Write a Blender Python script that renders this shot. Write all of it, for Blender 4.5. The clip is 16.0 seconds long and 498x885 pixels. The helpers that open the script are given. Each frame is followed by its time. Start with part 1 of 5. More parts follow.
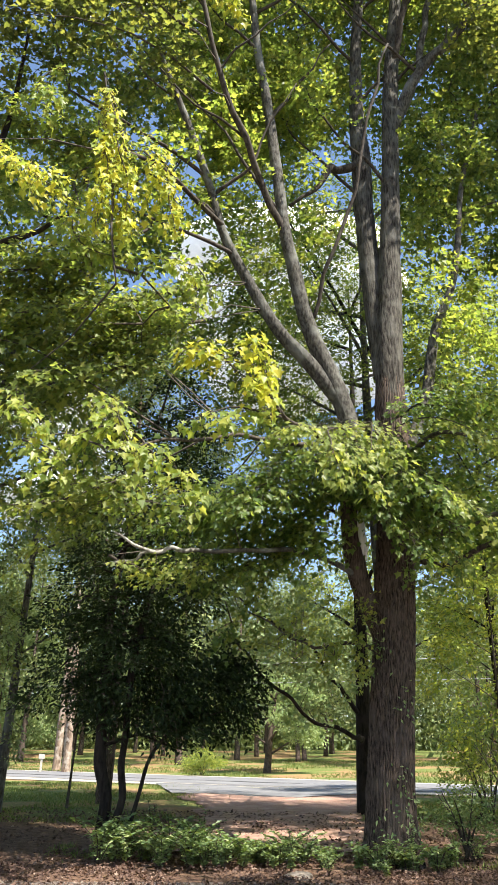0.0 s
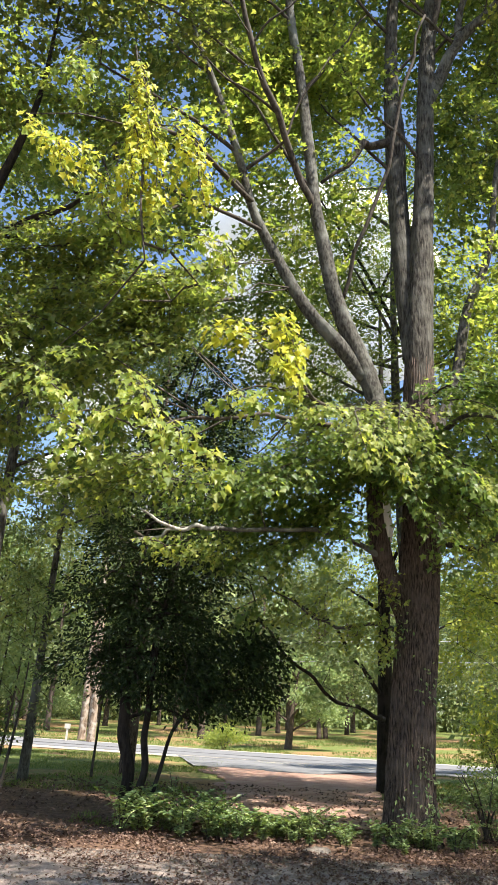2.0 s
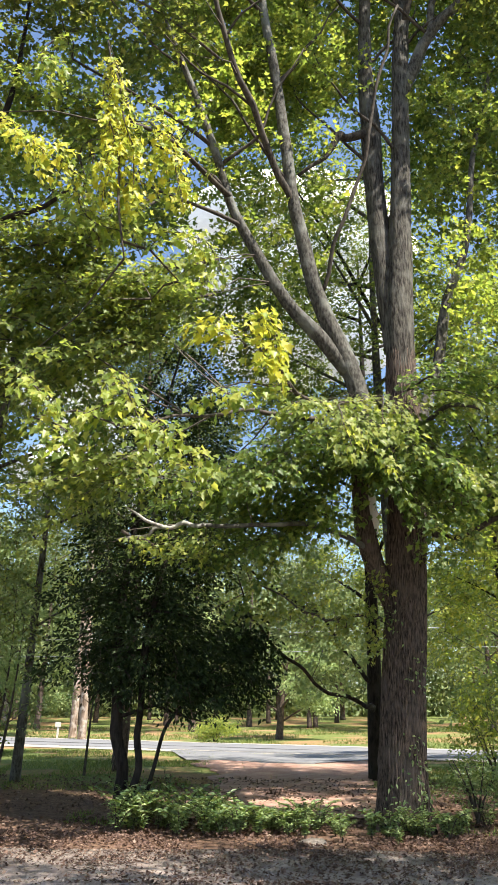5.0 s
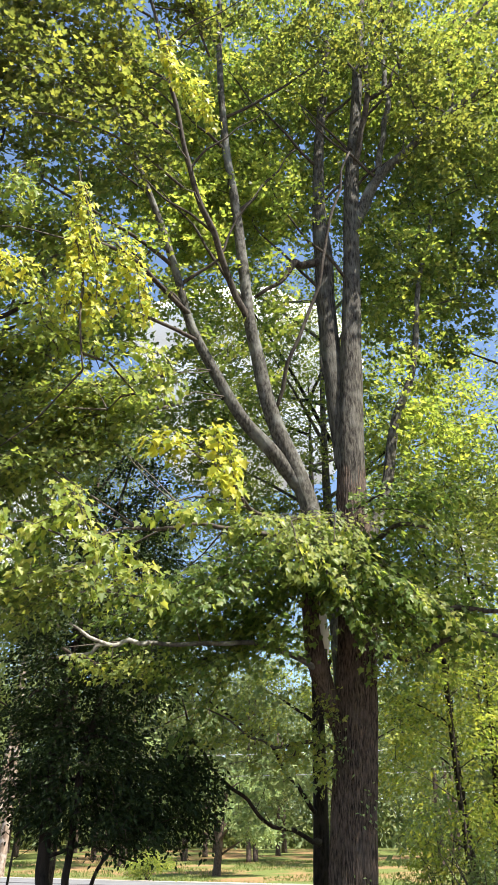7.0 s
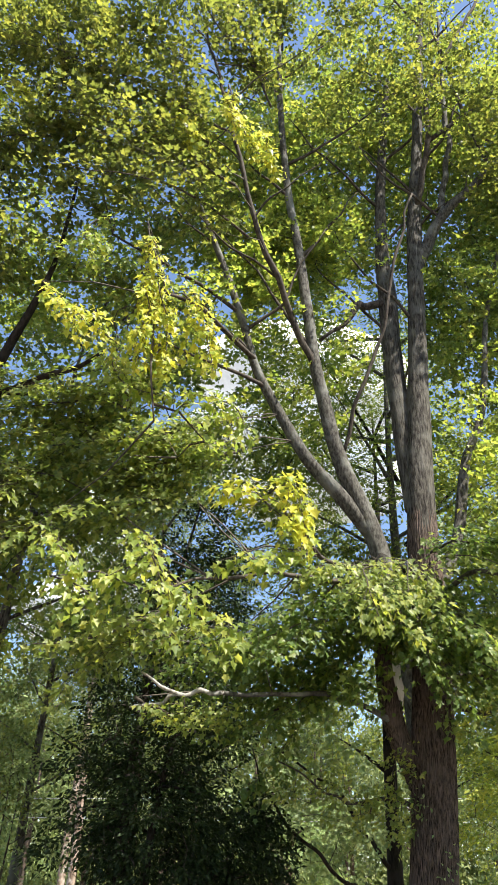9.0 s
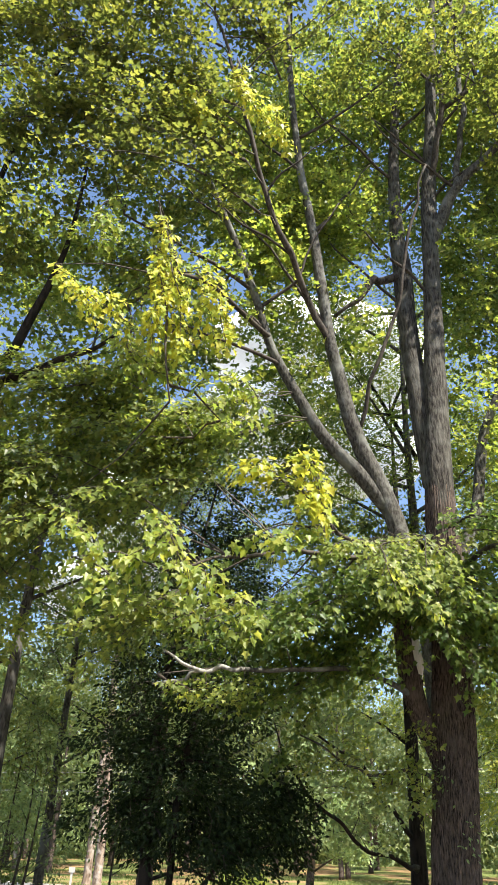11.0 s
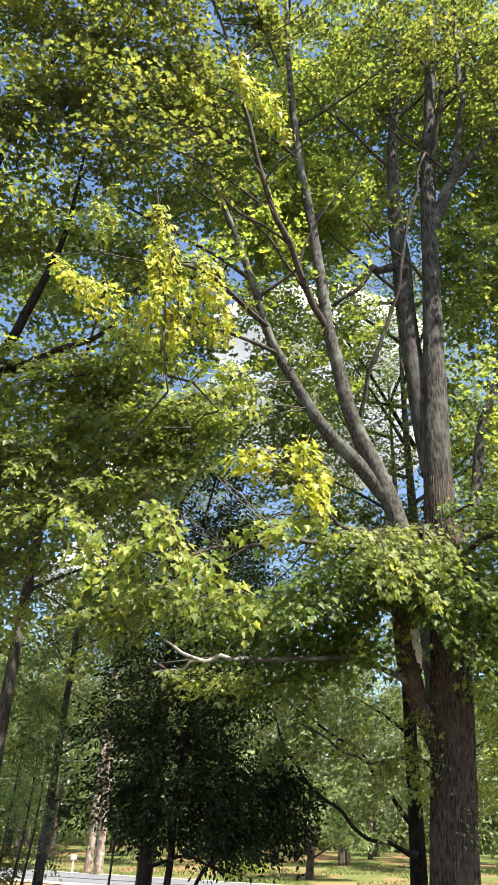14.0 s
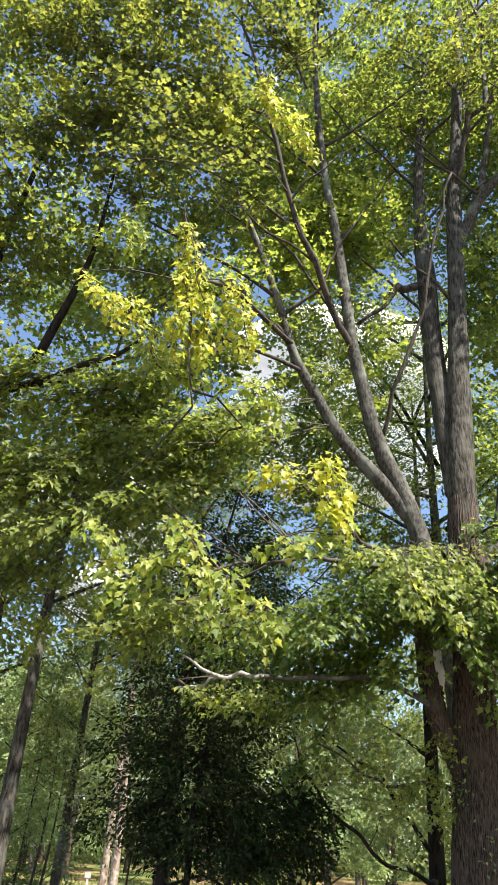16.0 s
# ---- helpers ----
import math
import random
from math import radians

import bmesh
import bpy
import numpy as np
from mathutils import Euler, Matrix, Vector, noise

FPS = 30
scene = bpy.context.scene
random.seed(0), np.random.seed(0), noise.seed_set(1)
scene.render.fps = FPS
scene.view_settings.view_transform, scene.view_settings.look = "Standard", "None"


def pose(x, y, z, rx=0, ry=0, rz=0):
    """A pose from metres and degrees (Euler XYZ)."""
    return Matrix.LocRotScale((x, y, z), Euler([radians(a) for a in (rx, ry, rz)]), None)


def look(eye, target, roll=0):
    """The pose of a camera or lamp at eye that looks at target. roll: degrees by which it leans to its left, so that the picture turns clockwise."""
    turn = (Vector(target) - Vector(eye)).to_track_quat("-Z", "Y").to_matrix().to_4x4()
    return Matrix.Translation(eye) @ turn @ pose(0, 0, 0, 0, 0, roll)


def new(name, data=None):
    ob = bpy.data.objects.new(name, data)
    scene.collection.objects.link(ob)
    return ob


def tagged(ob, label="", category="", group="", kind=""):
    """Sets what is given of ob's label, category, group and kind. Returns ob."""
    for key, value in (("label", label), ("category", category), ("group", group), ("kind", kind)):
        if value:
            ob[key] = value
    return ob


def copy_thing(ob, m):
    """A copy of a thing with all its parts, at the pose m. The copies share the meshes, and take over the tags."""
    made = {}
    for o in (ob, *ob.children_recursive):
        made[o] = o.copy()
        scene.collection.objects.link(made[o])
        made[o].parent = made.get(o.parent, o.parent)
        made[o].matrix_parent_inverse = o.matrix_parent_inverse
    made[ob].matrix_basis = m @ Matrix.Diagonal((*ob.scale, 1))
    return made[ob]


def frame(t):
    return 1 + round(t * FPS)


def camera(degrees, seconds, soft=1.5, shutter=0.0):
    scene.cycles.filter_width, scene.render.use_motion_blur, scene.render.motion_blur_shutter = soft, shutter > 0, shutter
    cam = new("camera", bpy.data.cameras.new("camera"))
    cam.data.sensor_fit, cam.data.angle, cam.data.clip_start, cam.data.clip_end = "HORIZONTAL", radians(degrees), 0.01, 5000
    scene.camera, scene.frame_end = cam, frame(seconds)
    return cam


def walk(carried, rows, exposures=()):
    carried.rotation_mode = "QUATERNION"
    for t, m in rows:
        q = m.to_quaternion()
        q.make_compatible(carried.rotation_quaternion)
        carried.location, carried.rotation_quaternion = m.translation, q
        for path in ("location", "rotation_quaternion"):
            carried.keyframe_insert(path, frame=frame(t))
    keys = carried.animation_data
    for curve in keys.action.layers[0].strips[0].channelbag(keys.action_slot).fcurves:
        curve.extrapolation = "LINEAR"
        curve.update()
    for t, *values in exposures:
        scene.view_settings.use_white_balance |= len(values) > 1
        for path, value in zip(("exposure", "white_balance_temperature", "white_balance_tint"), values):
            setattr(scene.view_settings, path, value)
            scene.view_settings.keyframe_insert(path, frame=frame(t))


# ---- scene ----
cam = camera(38.11, 16.0, soft=0.7)
PATH = [
    (0, (0.006, 0.002, 1.597), (0.006, 9.205, 5.510), 1.00),
    (0.5, (0.010, 0.006, 1.591), (-0.027, 9.218, 5.481), 1.27),
    (1, (0.013, 0.008, 1.592), (-0.094, 9.244, 5.424), 1.69),
    (1.5, (0.014, 0.013, 1.600), (-0.222, 9.287, 5.334), 2.31),
    (2, (0.014, 0.022, 1.604), (-0.349, 9.330, 5.240), 2.81),
    (2.5, (0.025, 0.027, 1.608), (-0.433, 9.369, 5.146), 3.04),
    (3, (0.027, 0.026, 1.613), (-0.441, 9.390, 5.090), 2.85),
    (3.5, (0.026, 0.025, 1.609), (-0.364, 9.397, 5.076), 2.28),
    (4, (0.034, 0.003, 1.598), (-0.233, 9.370, 5.088), 1.55),
    (4.2, (0.034, -0.003, 1.600), (-0.204, 9.363, 5.096), 1.29),
    (6.3, (-0.145, -0.010, 1.767), (0.134, 9.092, 5.899), 0.40),
    (6.5, (-0.122, -0.010, 1.764), (0.260, 8.974, 6.139), 0.38),
    (7, (-0.122, -0.011, 1.780), (0.457, 8.692, 6.671), 0.53),
    (7.5, (-0.190, -0.109, 1.872), (0.569, 8.253, 7.303), 1.10),
    (8, (-0.212, -0.121, 1.936), (0.161, 8.081, 7.644), 2.62),
    (8.5, (-0.289, -0.123, 1.968), (-0.440, 8.207, 7.499), 3.36),
    (9, (-0.274, -0.114, 1.980), (-0.542, 8.385, 7.243), 2.69),
    (9.5, (-0.261, -0.123, 1.975), (-0.651, 8.430, 7.141), 2.62),
    (10, (-0.271, -0.147, 1.978), (-0.747, 8.436, 7.087), 2.57),
    (12.5, (-0.222, -0.149, 2.011), (-0.687, 8.588, 6.852), 1.96),
    (13, (-0.227, -0.155, 2.018), (-0.663, 8.591, 6.846), 1.82),
    (13.5, (-0.224, -0.143, 2.009), (-0.674, 8.599, 6.844), 1.90),
    (14, (-0.239, -0.146, 1.995), (-0.731, 8.578, 6.857), 2.14),
    (14.5, (-0.268, -0.127, 1.971), (-0.829, 8.551, 6.909), 2.56),
    (15, (-0.259, -0.135, 1.969), (-0.918, 8.498, 6.973), 3.06),
    (15.5, (-0.269, -0.138, 1.965), (-1.004, 8.457, 7.022), 3.54),
    (16, (-0.275, -0.134, 1.965), (-1.064, 8.452, 7.030), 4.00),
]
walk(cam, [(t, look(eye, target, roll)) for t, eye, target, roll in PATH])

# ---- light ----
SUN_DIR = Vector((0.45, -0.40, 0.93)).normalized()
world = bpy.data.worlds.new("sky")
scene.world = world
world.use_nodes = True
wn = world.node_tree
sky = wn.nodes.new("ShaderNodeTexSky")
sky.sky_type = "NISHITA"
sky.sun_disc = False
sky.sun_elevation = math.asin(SUN_DIR.z)
sky.sun_rotation = math.atan2(SUN_DIR.x, SUN_DIR.y)
sky.air_density, sky.dust_density, sky.ozone_density = 1.0, 0.6, 1.5
wn.links.new(sky.outputs[0], wn.nodes["Background"].inputs[0])
wn.nodes["Background"].inputs[1].default_value = 0.10
sun_data = bpy.data.lights.new("sun", "SUN")
sun_data.energy, sun_data.angle, sun_data.color = 5.0, radians(0.55), (1.0, 0.93, 0.82)
scene.view_settings.exposure = 1.47
sun = new("sun", sun_data)
sun.matrix_world = look(SUN_DIR * 100, (0, 0, 0))

rng = np.random.default_rng(11)


# ---- materials ----
def node_mat(name):
    m = bpy.data.materials.new(name)
    m.use_nodes = True
    nt = m.node_tree
    return m, nt, nt.nodes["Principled BSDF"]


def add(nt, kind, **values):
    n = nt.nodes.new(kind)
    for k, v in values.items():
        n.inputs[k].default_value = v
    return n


def ramp(nt, source, stops):
    r = nt.nodes.new("ShaderNodeValToRGB")
    while len(r.color_ramp.elements) < len(stops):
        r.color_ramp.elements.new(0.5)
    for e, (p, c) in zip(r.color_ramp.elements, stops):
        e.position, e.color = p, (*c, 1)
    nt.links.new(source, r.inputs[0])
    return r


def leaf_mat(name, stops, through_stops, share=0.52, rough=0.42, by_object=False, spec=0.36):
    """Leaf: a glossy face and light coming through; each leaf has its own tint."""
    m, nt, p = node_mat(name)
    if by_object:
        src = nt.nodes.new("ShaderNodeObjectInfo").outputs["Random"]
    else:
        src = nt.nodes.new("ShaderNodeNewGeometry").outputs["Random Per Island"]
    face = ramp(nt, src, stops)
    back = ramp(nt, src, through_stops)
    co = nt.nodes.new("ShaderNodeTexCoord")
    nz = add(nt, "ShaderNodeTexNoise", Scale=0.45, Detail=2.0)
    nt.links.new(co.outputs["Object"], nz.inputs["Vector"])
    val = add(nt, "ShaderNodeMapRange")
    val.inputs["To Min"].default_value, val.inputs["To Max"].default_value = 0.65, 1.35
    nt.links.new(nz.outputs[0], val.inputs[0])
    outs = []
    for r in (face, back):
        hsv = nt.nodes.new("ShaderNodeHueSaturation")
        nt.links.new(r.outputs[0], hsv.inputs["Color"])
        nt.links.new(val.outputs[0], hsv.inputs["Value"])
        outs.append(hsv)
    nt.links.new(outs[0].outputs[0], p.inputs["Base Color"])
    p.inputs["Roughness"].default_value = rough
    p.inputs["Specular IOR Level"].default_value = spec
    tr = nt.nodes.new("ShaderNodeBsdfTranslucent")
    nt.links.new(outs[1].outputs[0], tr.inputs["Color"])
    mix = add(nt, "ShaderNodeMixShader", Fac=share)
    nt.links.new(p.outputs[0], mix.inputs[1])
    nt.links.new(tr.outputs[0], mix.inputs[2])
    nt.links.new(mix.outputs[0], nt.nodes["Material Output"].inputs[0])
    return m


def bark_mat(name, dark, light, scale=9.0, stretch=0.16, bump=0.7, lichen=None):
    m, nt, p = node_mat(name)
    co = nt.nodes.new("ShaderNodeTexCoord")
    mp = nt.nodes.new("ShaderNodeMapping")
    mp.inputs["Scale"].default_value = (1, 1, stretch)
    nt.links.new(co.outputs["Object"], mp.inputs[0])
    ridges = add(nt, "ShaderNodeTexNoise", Scale=scale, Detail=6.0, Roughness=0.62)
    nt.links.new(mp.outputs[0], ridges.inputs["Vector"])
    patch = add(nt, "ShaderNodeTexNoise", Scale=2.3, Detail=4.0)
    nt.links.new(co.outputs["Object"], patch.inputs["Vector"])
    r = ramp(nt, ridges.outputs[0], [(0.38, dark), (0.64, light)])
    mixc = nt.nodes.new("ShaderNodeMix")
    mixc.data_type = "RGBA"
    pr = ramp(nt, patch.outputs[0], [(0.50, (0, 0, 0)), (0.68, (0.75, 0.75, 0.75))])
    nt.links.new(pr.outputs[0], mixc.inputs[0])
    nt.links.new(r.outputs[0], mixc.inputs[6])
    mixc.inputs[7].default_value = (*(lichen or light), 1)
    nt.links.new(mixc.outputs[2], p.inputs["Base Color"])
    b = add(nt, "ShaderNodeBump", Strength=bump, Distance=0.03)
    nt.links.new(ridges.outputs[0], b.inputs["Height"])
    nt.links.new(b.outputs[0], p.inputs["Normal"])
    p.inputs["Roughness"].default_value = 0.9
    p.inputs["Specular IOR Level"].default_value = 0.2
    return m


def soil_mat(name, stops, scale, bump=0.4, fine=40.0, rough=0.95):
    m, nt, p = node_mat(name)
    co = nt.nodes.new("ShaderNodeTexCoord")
    a = add(nt, "ShaderNodeTexNoise", Scale=scale, Detail=8.0, Roughness=0.65)
    f_ = add(nt, "ShaderNodeTexNoise", Scale=fine, Detail=3.0)
    for n in (a, f_):
        nt.links.new(co.outputs["Object"], n.inputs["Vector"])
    s = nt.nodes.new("ShaderNodeMath")
    s.operation = "MULTIPLY_ADD"
    s.inputs[1].default_value = 0.45
    nt.links.new(f_.outputs[0], s.inputs[0])
    nt.links.new(a.outputs[0], s.inputs[2])
    r = ramp(nt, s.outputs[0], stops)
    nt.links.new(r.outputs[0], p.inputs["Base Color"])
    b = add(nt, "ShaderNodeBump", Strength=bump, Distance=0.03)
    nt.links.new(s.outputs[0], b.inputs["Height"])
    nt.links.new(b.outputs[0], p.inputs["Normal"])
    p.inputs["Roughness"].default_value = rough
    p.inputs["Specular IOR Level"].default_value = 0.25
    return m


GREEN = leaf_mat("maple_leaf_green", [(0.0, (0.059, 0.087, 0.034)), (0.6, (0.116, 0.152, 0.055)), (1.0, (0.202, 0.217, 0.078))],
                 [(0.0, (0.172, 0.257, 0.047)), (0.6, (0.342, 0.427, 0.065)), (1.0, (0.550, 0.551, 0.084))])
# brighter copy of the green leaf, sunlight put into its colour
LIME = leaf_mat("maple_leaf_lit_green", [(0.0, (0.111, 0.150, 0.045)), (0.6, (0.195, 0.235, 0.066)), (1.0, (0.325, 0.340, 0.096))],
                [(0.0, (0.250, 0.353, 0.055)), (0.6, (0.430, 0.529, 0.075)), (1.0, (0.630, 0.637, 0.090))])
YELLOW = leaf_mat("maple_leaf_yellow", [(0.0, (0.20, 0.28, 0.05)), (0.5, (0.40, 0.43, 0.06)), (1.0, (0.58, 0.53, 0.07))],
                  [(0.0, (0.42, 0.52, 0.08)), (0.5, (0.70, 0.70, 0.08)), (1.0, (0.84, 0.74, 0.09))])
YELLOW_ONE = leaf_mat("maple_leaf_yellow_single", [(0.0, (0.20, 0.28, 0.03)), (0.5, (0.36, 0.39, 0.04)), (1.0, (0.52, 0.47, 0.05))],
                      [(0.0, (0.42, 0.52, 0.08)), (0.5, (0.70, 0.70, 0.08)), (1.0, (0.84, 0.74, 0.09))], by_object=True)
# yellow-green leaf with the brightness of full sun in its colour
LIMEYELLOW = leaf_mat("maple_leaf_sunlit_yellow_green", [(0.0, (0.13, 0.19, 0.045)), (0.6, (0.25, 0.31, 0.065)), (1.0, (0.40, 0.41, 0.085))],
                      [(0.0, (0.30, 0.43, 0.055)), (0.6, (0.52, 0.61, 0.08)), (1.0, (0.70, 0.68, 0.10))], spec=0.4)
# deeper green for the low boughs: their shade is part of the colour
BOUGHLEAF = leaf_mat("maple_leaf_shaded_green", [(0.0, (0.055, 0.095, 0.033)), (0.6, (0.105, 0.160, 0.048)), (1.0, (0.20, 0.245, 0.07))],
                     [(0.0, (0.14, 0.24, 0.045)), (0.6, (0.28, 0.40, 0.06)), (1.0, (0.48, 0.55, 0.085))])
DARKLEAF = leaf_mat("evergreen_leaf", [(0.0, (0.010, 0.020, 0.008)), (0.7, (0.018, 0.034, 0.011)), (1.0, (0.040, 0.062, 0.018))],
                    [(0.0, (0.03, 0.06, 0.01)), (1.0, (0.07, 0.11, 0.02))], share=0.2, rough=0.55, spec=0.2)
MIDLEAF = leaf_mat("woods_leaf", [(0.0, (0.066, 0.100, 0.035)), (0.6, (0.121, 0.165, 0.053)), (1.0, (0.220, 0.245, 0.083))],
                   [(0.0, (0.176, 0.260, 0.050)), (0.6, (0.330, 0.400, 0.066)), (1.0, (0.528, 0.520, 0.094))], share=0.4)
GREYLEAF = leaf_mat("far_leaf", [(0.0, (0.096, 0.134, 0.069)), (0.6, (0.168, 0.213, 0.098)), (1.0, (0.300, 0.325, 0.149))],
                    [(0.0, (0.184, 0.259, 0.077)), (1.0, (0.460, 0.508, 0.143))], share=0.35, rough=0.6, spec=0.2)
PALELEAF = leaf_mat("pale_leaf", [(0.0, (0.16, 0.23, 0.10)), (0.6, (0.26, 0.34, 0.15)), (1.0, (0.38, 0.44, 0.20))],
                    [(0.0, (0.24, 0.36, 0.09)), (1.0, (0.48, 0.56, 0.15))], share=0.35, spec=0.3)
OLIVELEAF = leaf_mat("maple_leaf_olive", [(0.0, (0.055, 0.072, 0.024)), (0.6, (0.105, 0.122, 0.038)), (1.0, (0.19, 0.195, 0.055))],
                     [(0.0, (0.14, 0.18, 0.035)), (0.6, (0.27, 0.31, 0.05)), (1.0, (0.46, 0.46, 0.07))], spec=0.35)
WEEDLEAF = leaf_mat("weed_leaf", [(0.0, (0.11, 0.17, 0.075)), (0.7, (0.22, 0.30, 0.135)), (1.0, (0.38, 0.43, 0.21))],
                    [(0.0, (0.14, 0.26, 0.03)), (1.0, (0.35, 0.42, 0.05))], share=0.35)
LITTER = leaf_mat("fallen_leaf", [(0.0, (0.05, 0.028, 0.021)), (0.55, (0.105, 0.062, 0.047)), (0.9, (0.175, 0.11, 0.083)), (1.0, (0.30, 0.22, 0.17))],
                  [(0.0, (0.10, 0.05, 0.02)), (1.0, (0.25, 0.14, 0.05))], share=0.1, rough=0.75)
GRASS = leaf_mat("grass_blade", [(0.0, (0.06, 0.10, 0.02)), (0.6, (0.12, 0.17, 0.035)), (1.0, (0.26, 0.25, 0.09))],
                 [(0.0, (0.14, 0.22, 0.03)), (1.0, (0.32, 0.34, 0.08))], share=0.3, rough=0.6)
BARK = bark_mat("furrowed_bark", (0.011, 0.008, 0.006), (0.17, 0.126, 0.102), 52.0, 0.12, 1.0, (0.125, 0.098, 0.082))
STEMBARK = bark_mat("grey_stem_bark", (0.017, 0.014, 0.012), (0.115, 0.107, 0.091), 26.0, 0.16, 1.0, (0.14, 0.138, 0.122))
LIMBBARK = bark_mat("grey_limb_bark", (0.036, 0.032, 0.028), (0.125, 0.12, 0.105), 22.0, 0.4, 0.9, (0.215, 0.22, 0.20))
TWIGBARK = bark_mat("twig_bark", (0.03, 0.024, 0.02), (0.10, 0.085, 0.07), 20.0, 0.4, 0.3)
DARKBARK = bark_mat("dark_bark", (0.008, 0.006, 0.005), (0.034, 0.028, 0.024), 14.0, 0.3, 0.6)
PINEBARK = bark_mat("pine_bark", (0.09, 0.06, 0.042), (0.32, 0.25, 0.19), 5.0, 0.3, 0.7, (0.45, 0.41, 0.36))
PALETWIG = bark_mat("pale_twig_bark", (0.12, 0.11, 0.10), (0.40, 0.39, 0.36), 16.0, 0.5, 0.4)
# bare wood, its colour raised to near white in place of direct sun
BAREWOOD = bark_mat("sunlit_bare_wood", (0.74, 0.72, 0.68), (0.88, 0.87, 0.84), 12.0, 0.15, 0.3)
ASPHALT = soil_mat("pale_asphalt", [(0.45, (0.12, 0.122, 0.13)), (0.9, (0.20, 0.20, 0.205))], 0.8, 0.2, 60.0, 0.85)
TAR = soil_mat("dark_tar", [(0.45, (0.05, 0.05, 0.055)), (0.9, (0.09, 0.09, 0.09))], 1.5, 0.2, 50.0, 0.8)
GRAVEL = soil_mat("gravel", [(0.42, (0.11, 0.082, 0.072)), (0.65, (0.23, 0.18, 0.158)), (0.95, (0.39, 0.335, 0.305))], 2.6, 0.9, 34.0)
CLAY = soil_mat("red_clay", [(0.42, (0.16, 0.085, 0.06)), (0.62, (0.30, 0.17, 0.125)), (0.92, (0.44, 0.30, 0.24))], 1.6, 0.6, 26.0)
VERGE = soil_mat("sandy_verge", [(0.42, (0.24, 0.21, 0.17)), (0.92, (0.48, 0.44, 0.38))], 1.4, 0.5, 30.0)
STONE = soil_mat("grey_stone", [(0.42, (0.10, 0.08, 0.065)), (0.92, (0.28, 0.24, 0.20))], 6.0, 0.6, 40.0, 0.85)


def ground_mat():
    """Brown leaf mould near the driveway, thin grass farther on, pine straw patches in the grass."""
    m, nt, p = node_mat("ground_cover")
    co = nt.nodes.new("ShaderNodeTexCoord")
    big = add(nt, "ShaderNodeTexNoise", Scale=0.16, Detail=5.0, Roughness=0.6)
    fine = add(nt, "ShaderNodeTexNoise", Scale=9.0, Detail=8.0, Roughness=0.7)
    for n in (big, fine):
        nt.links.new(co.outputs["Object"], n.inputs["Vector"])
    sep = nt.nodes.new("ShaderNodeSeparateXYZ")
    nt.links.new(co.outputs["Object"], sep.inputs[0])
    soil = ramp(nt, fine.outputs[0], [(0.3, (0.07, 0.04, 0.028)), (0.55, (0.16, 0.10, 0.07)), (0.75, (0.28, 0.19, 0.14))])
    grass = ramp(nt, fine.outputs[0], [(0.3, (0.06, 0.085, 0.022)), (0.55, (0.14, 0.17, 0.05)), (0.75, (0.27, 0.26, 0.10))])
    straw = ramp(nt, fine.outputs[0], [(0.3, (0.17, 0.10, 0.05)), (0.7, (0.36, 0.24, 0.12))])
    off = nt.nodes.new("ShaderNodeMath")
    off.operation = "MULTIPLY_ADD"
    off.inputs[1].default_value = 9.0
    nt.links.new(big.outputs[0], off.inputs[0])
    nt.links.new(sep.outputs["Y"], off.inputs[2])
    zone = add(nt, "ShaderNodeMapRange")
    zone.inputs["From Min"].default_value, zone.inputs["From Max"].default_value = 22.5, 25.0
    nt.links.new(off.outputs[0], zone.inputs[0])
    far = ramp(nt, big.outputs[0], [(0.47, (0, 0, 0)), (0.56, (1, 1, 1))])
    mixes = []
    for fac, a, b in ((far.outputs[0], grass.outputs[0], straw.outputs[0]), (zone.outputs[0], soil.outputs[0], None)):
        mx = nt.nodes.new("ShaderNodeMix")
        mx.data_type = "RGBA"
        nt.links.new(fac, mx.inputs[0])
        nt.links.new(a, mx.inputs[6])
        nt.links.new(b if b else mixes[0].outputs[2], mx.inputs[7])
        mixes.append(mx)
    nt.links.new(mixes[1].outputs[2], p.inputs["Base Color"])
    bp_ = add(nt, "ShaderNodeBump", Strength=0.7, Distance=0.05)
    nt.links.new(fine.outputs[0], bp_.inputs["Height"])
    nt.links.new(bp_.outputs[0], p.inputs["Normal"])
    p.inputs["Roughness"].default_value = 1.0
    p.inputs["Specular IOR Level"].default_value = 0.15
    return m


GROUND = ground_mat()


def plain_mat(name, colour, rough=0.6, metal=0.0):
    m, nt, p = node_mat(name)
    co = nt.nodes.new("ShaderNodeTexCoord")
    n = add(nt, "ShaderNodeTexNoise", Scale=12.0, Detail=4.0)
    nt.links.new(co.outputs["Object"], n.inputs["Vector"])
    r = ramp(nt, n.outputs[0], [(0.3, tuple(c * 0.8 for c in colour)), (0.7, colour)])
    nt.links.new(r.outputs[0], p.inputs["Base Color"])
    p.inputs["Roughness"].default_value, p.inputs["Metallic"].default_value = rough, metal
    return m


WHITEPAINT = plain_mat("white_paint", (0.78, 0.78, 0.75))
CABLE = plain_mat("cable_aluminium", (0.5, 0.5, 0.5), 0.6, 0.0)
POSTWOOD = plain_mat("post_wood", (0.5, 0.47, 0.42), 0.85)
CLOUD = plain_mat("cloud_white", (0.93, 0.93, 0.94), 1.0)
# slight glow added so that the shaded undersides stay white
cloud_node = CLOUD.node_tree.nodes["Principled BSDF"]
cloud_node.inputs["Emission Color"].default_value, cloud_node.inputs["Emission Strength"].default_value = (1, 1, 1, 1), 0.15


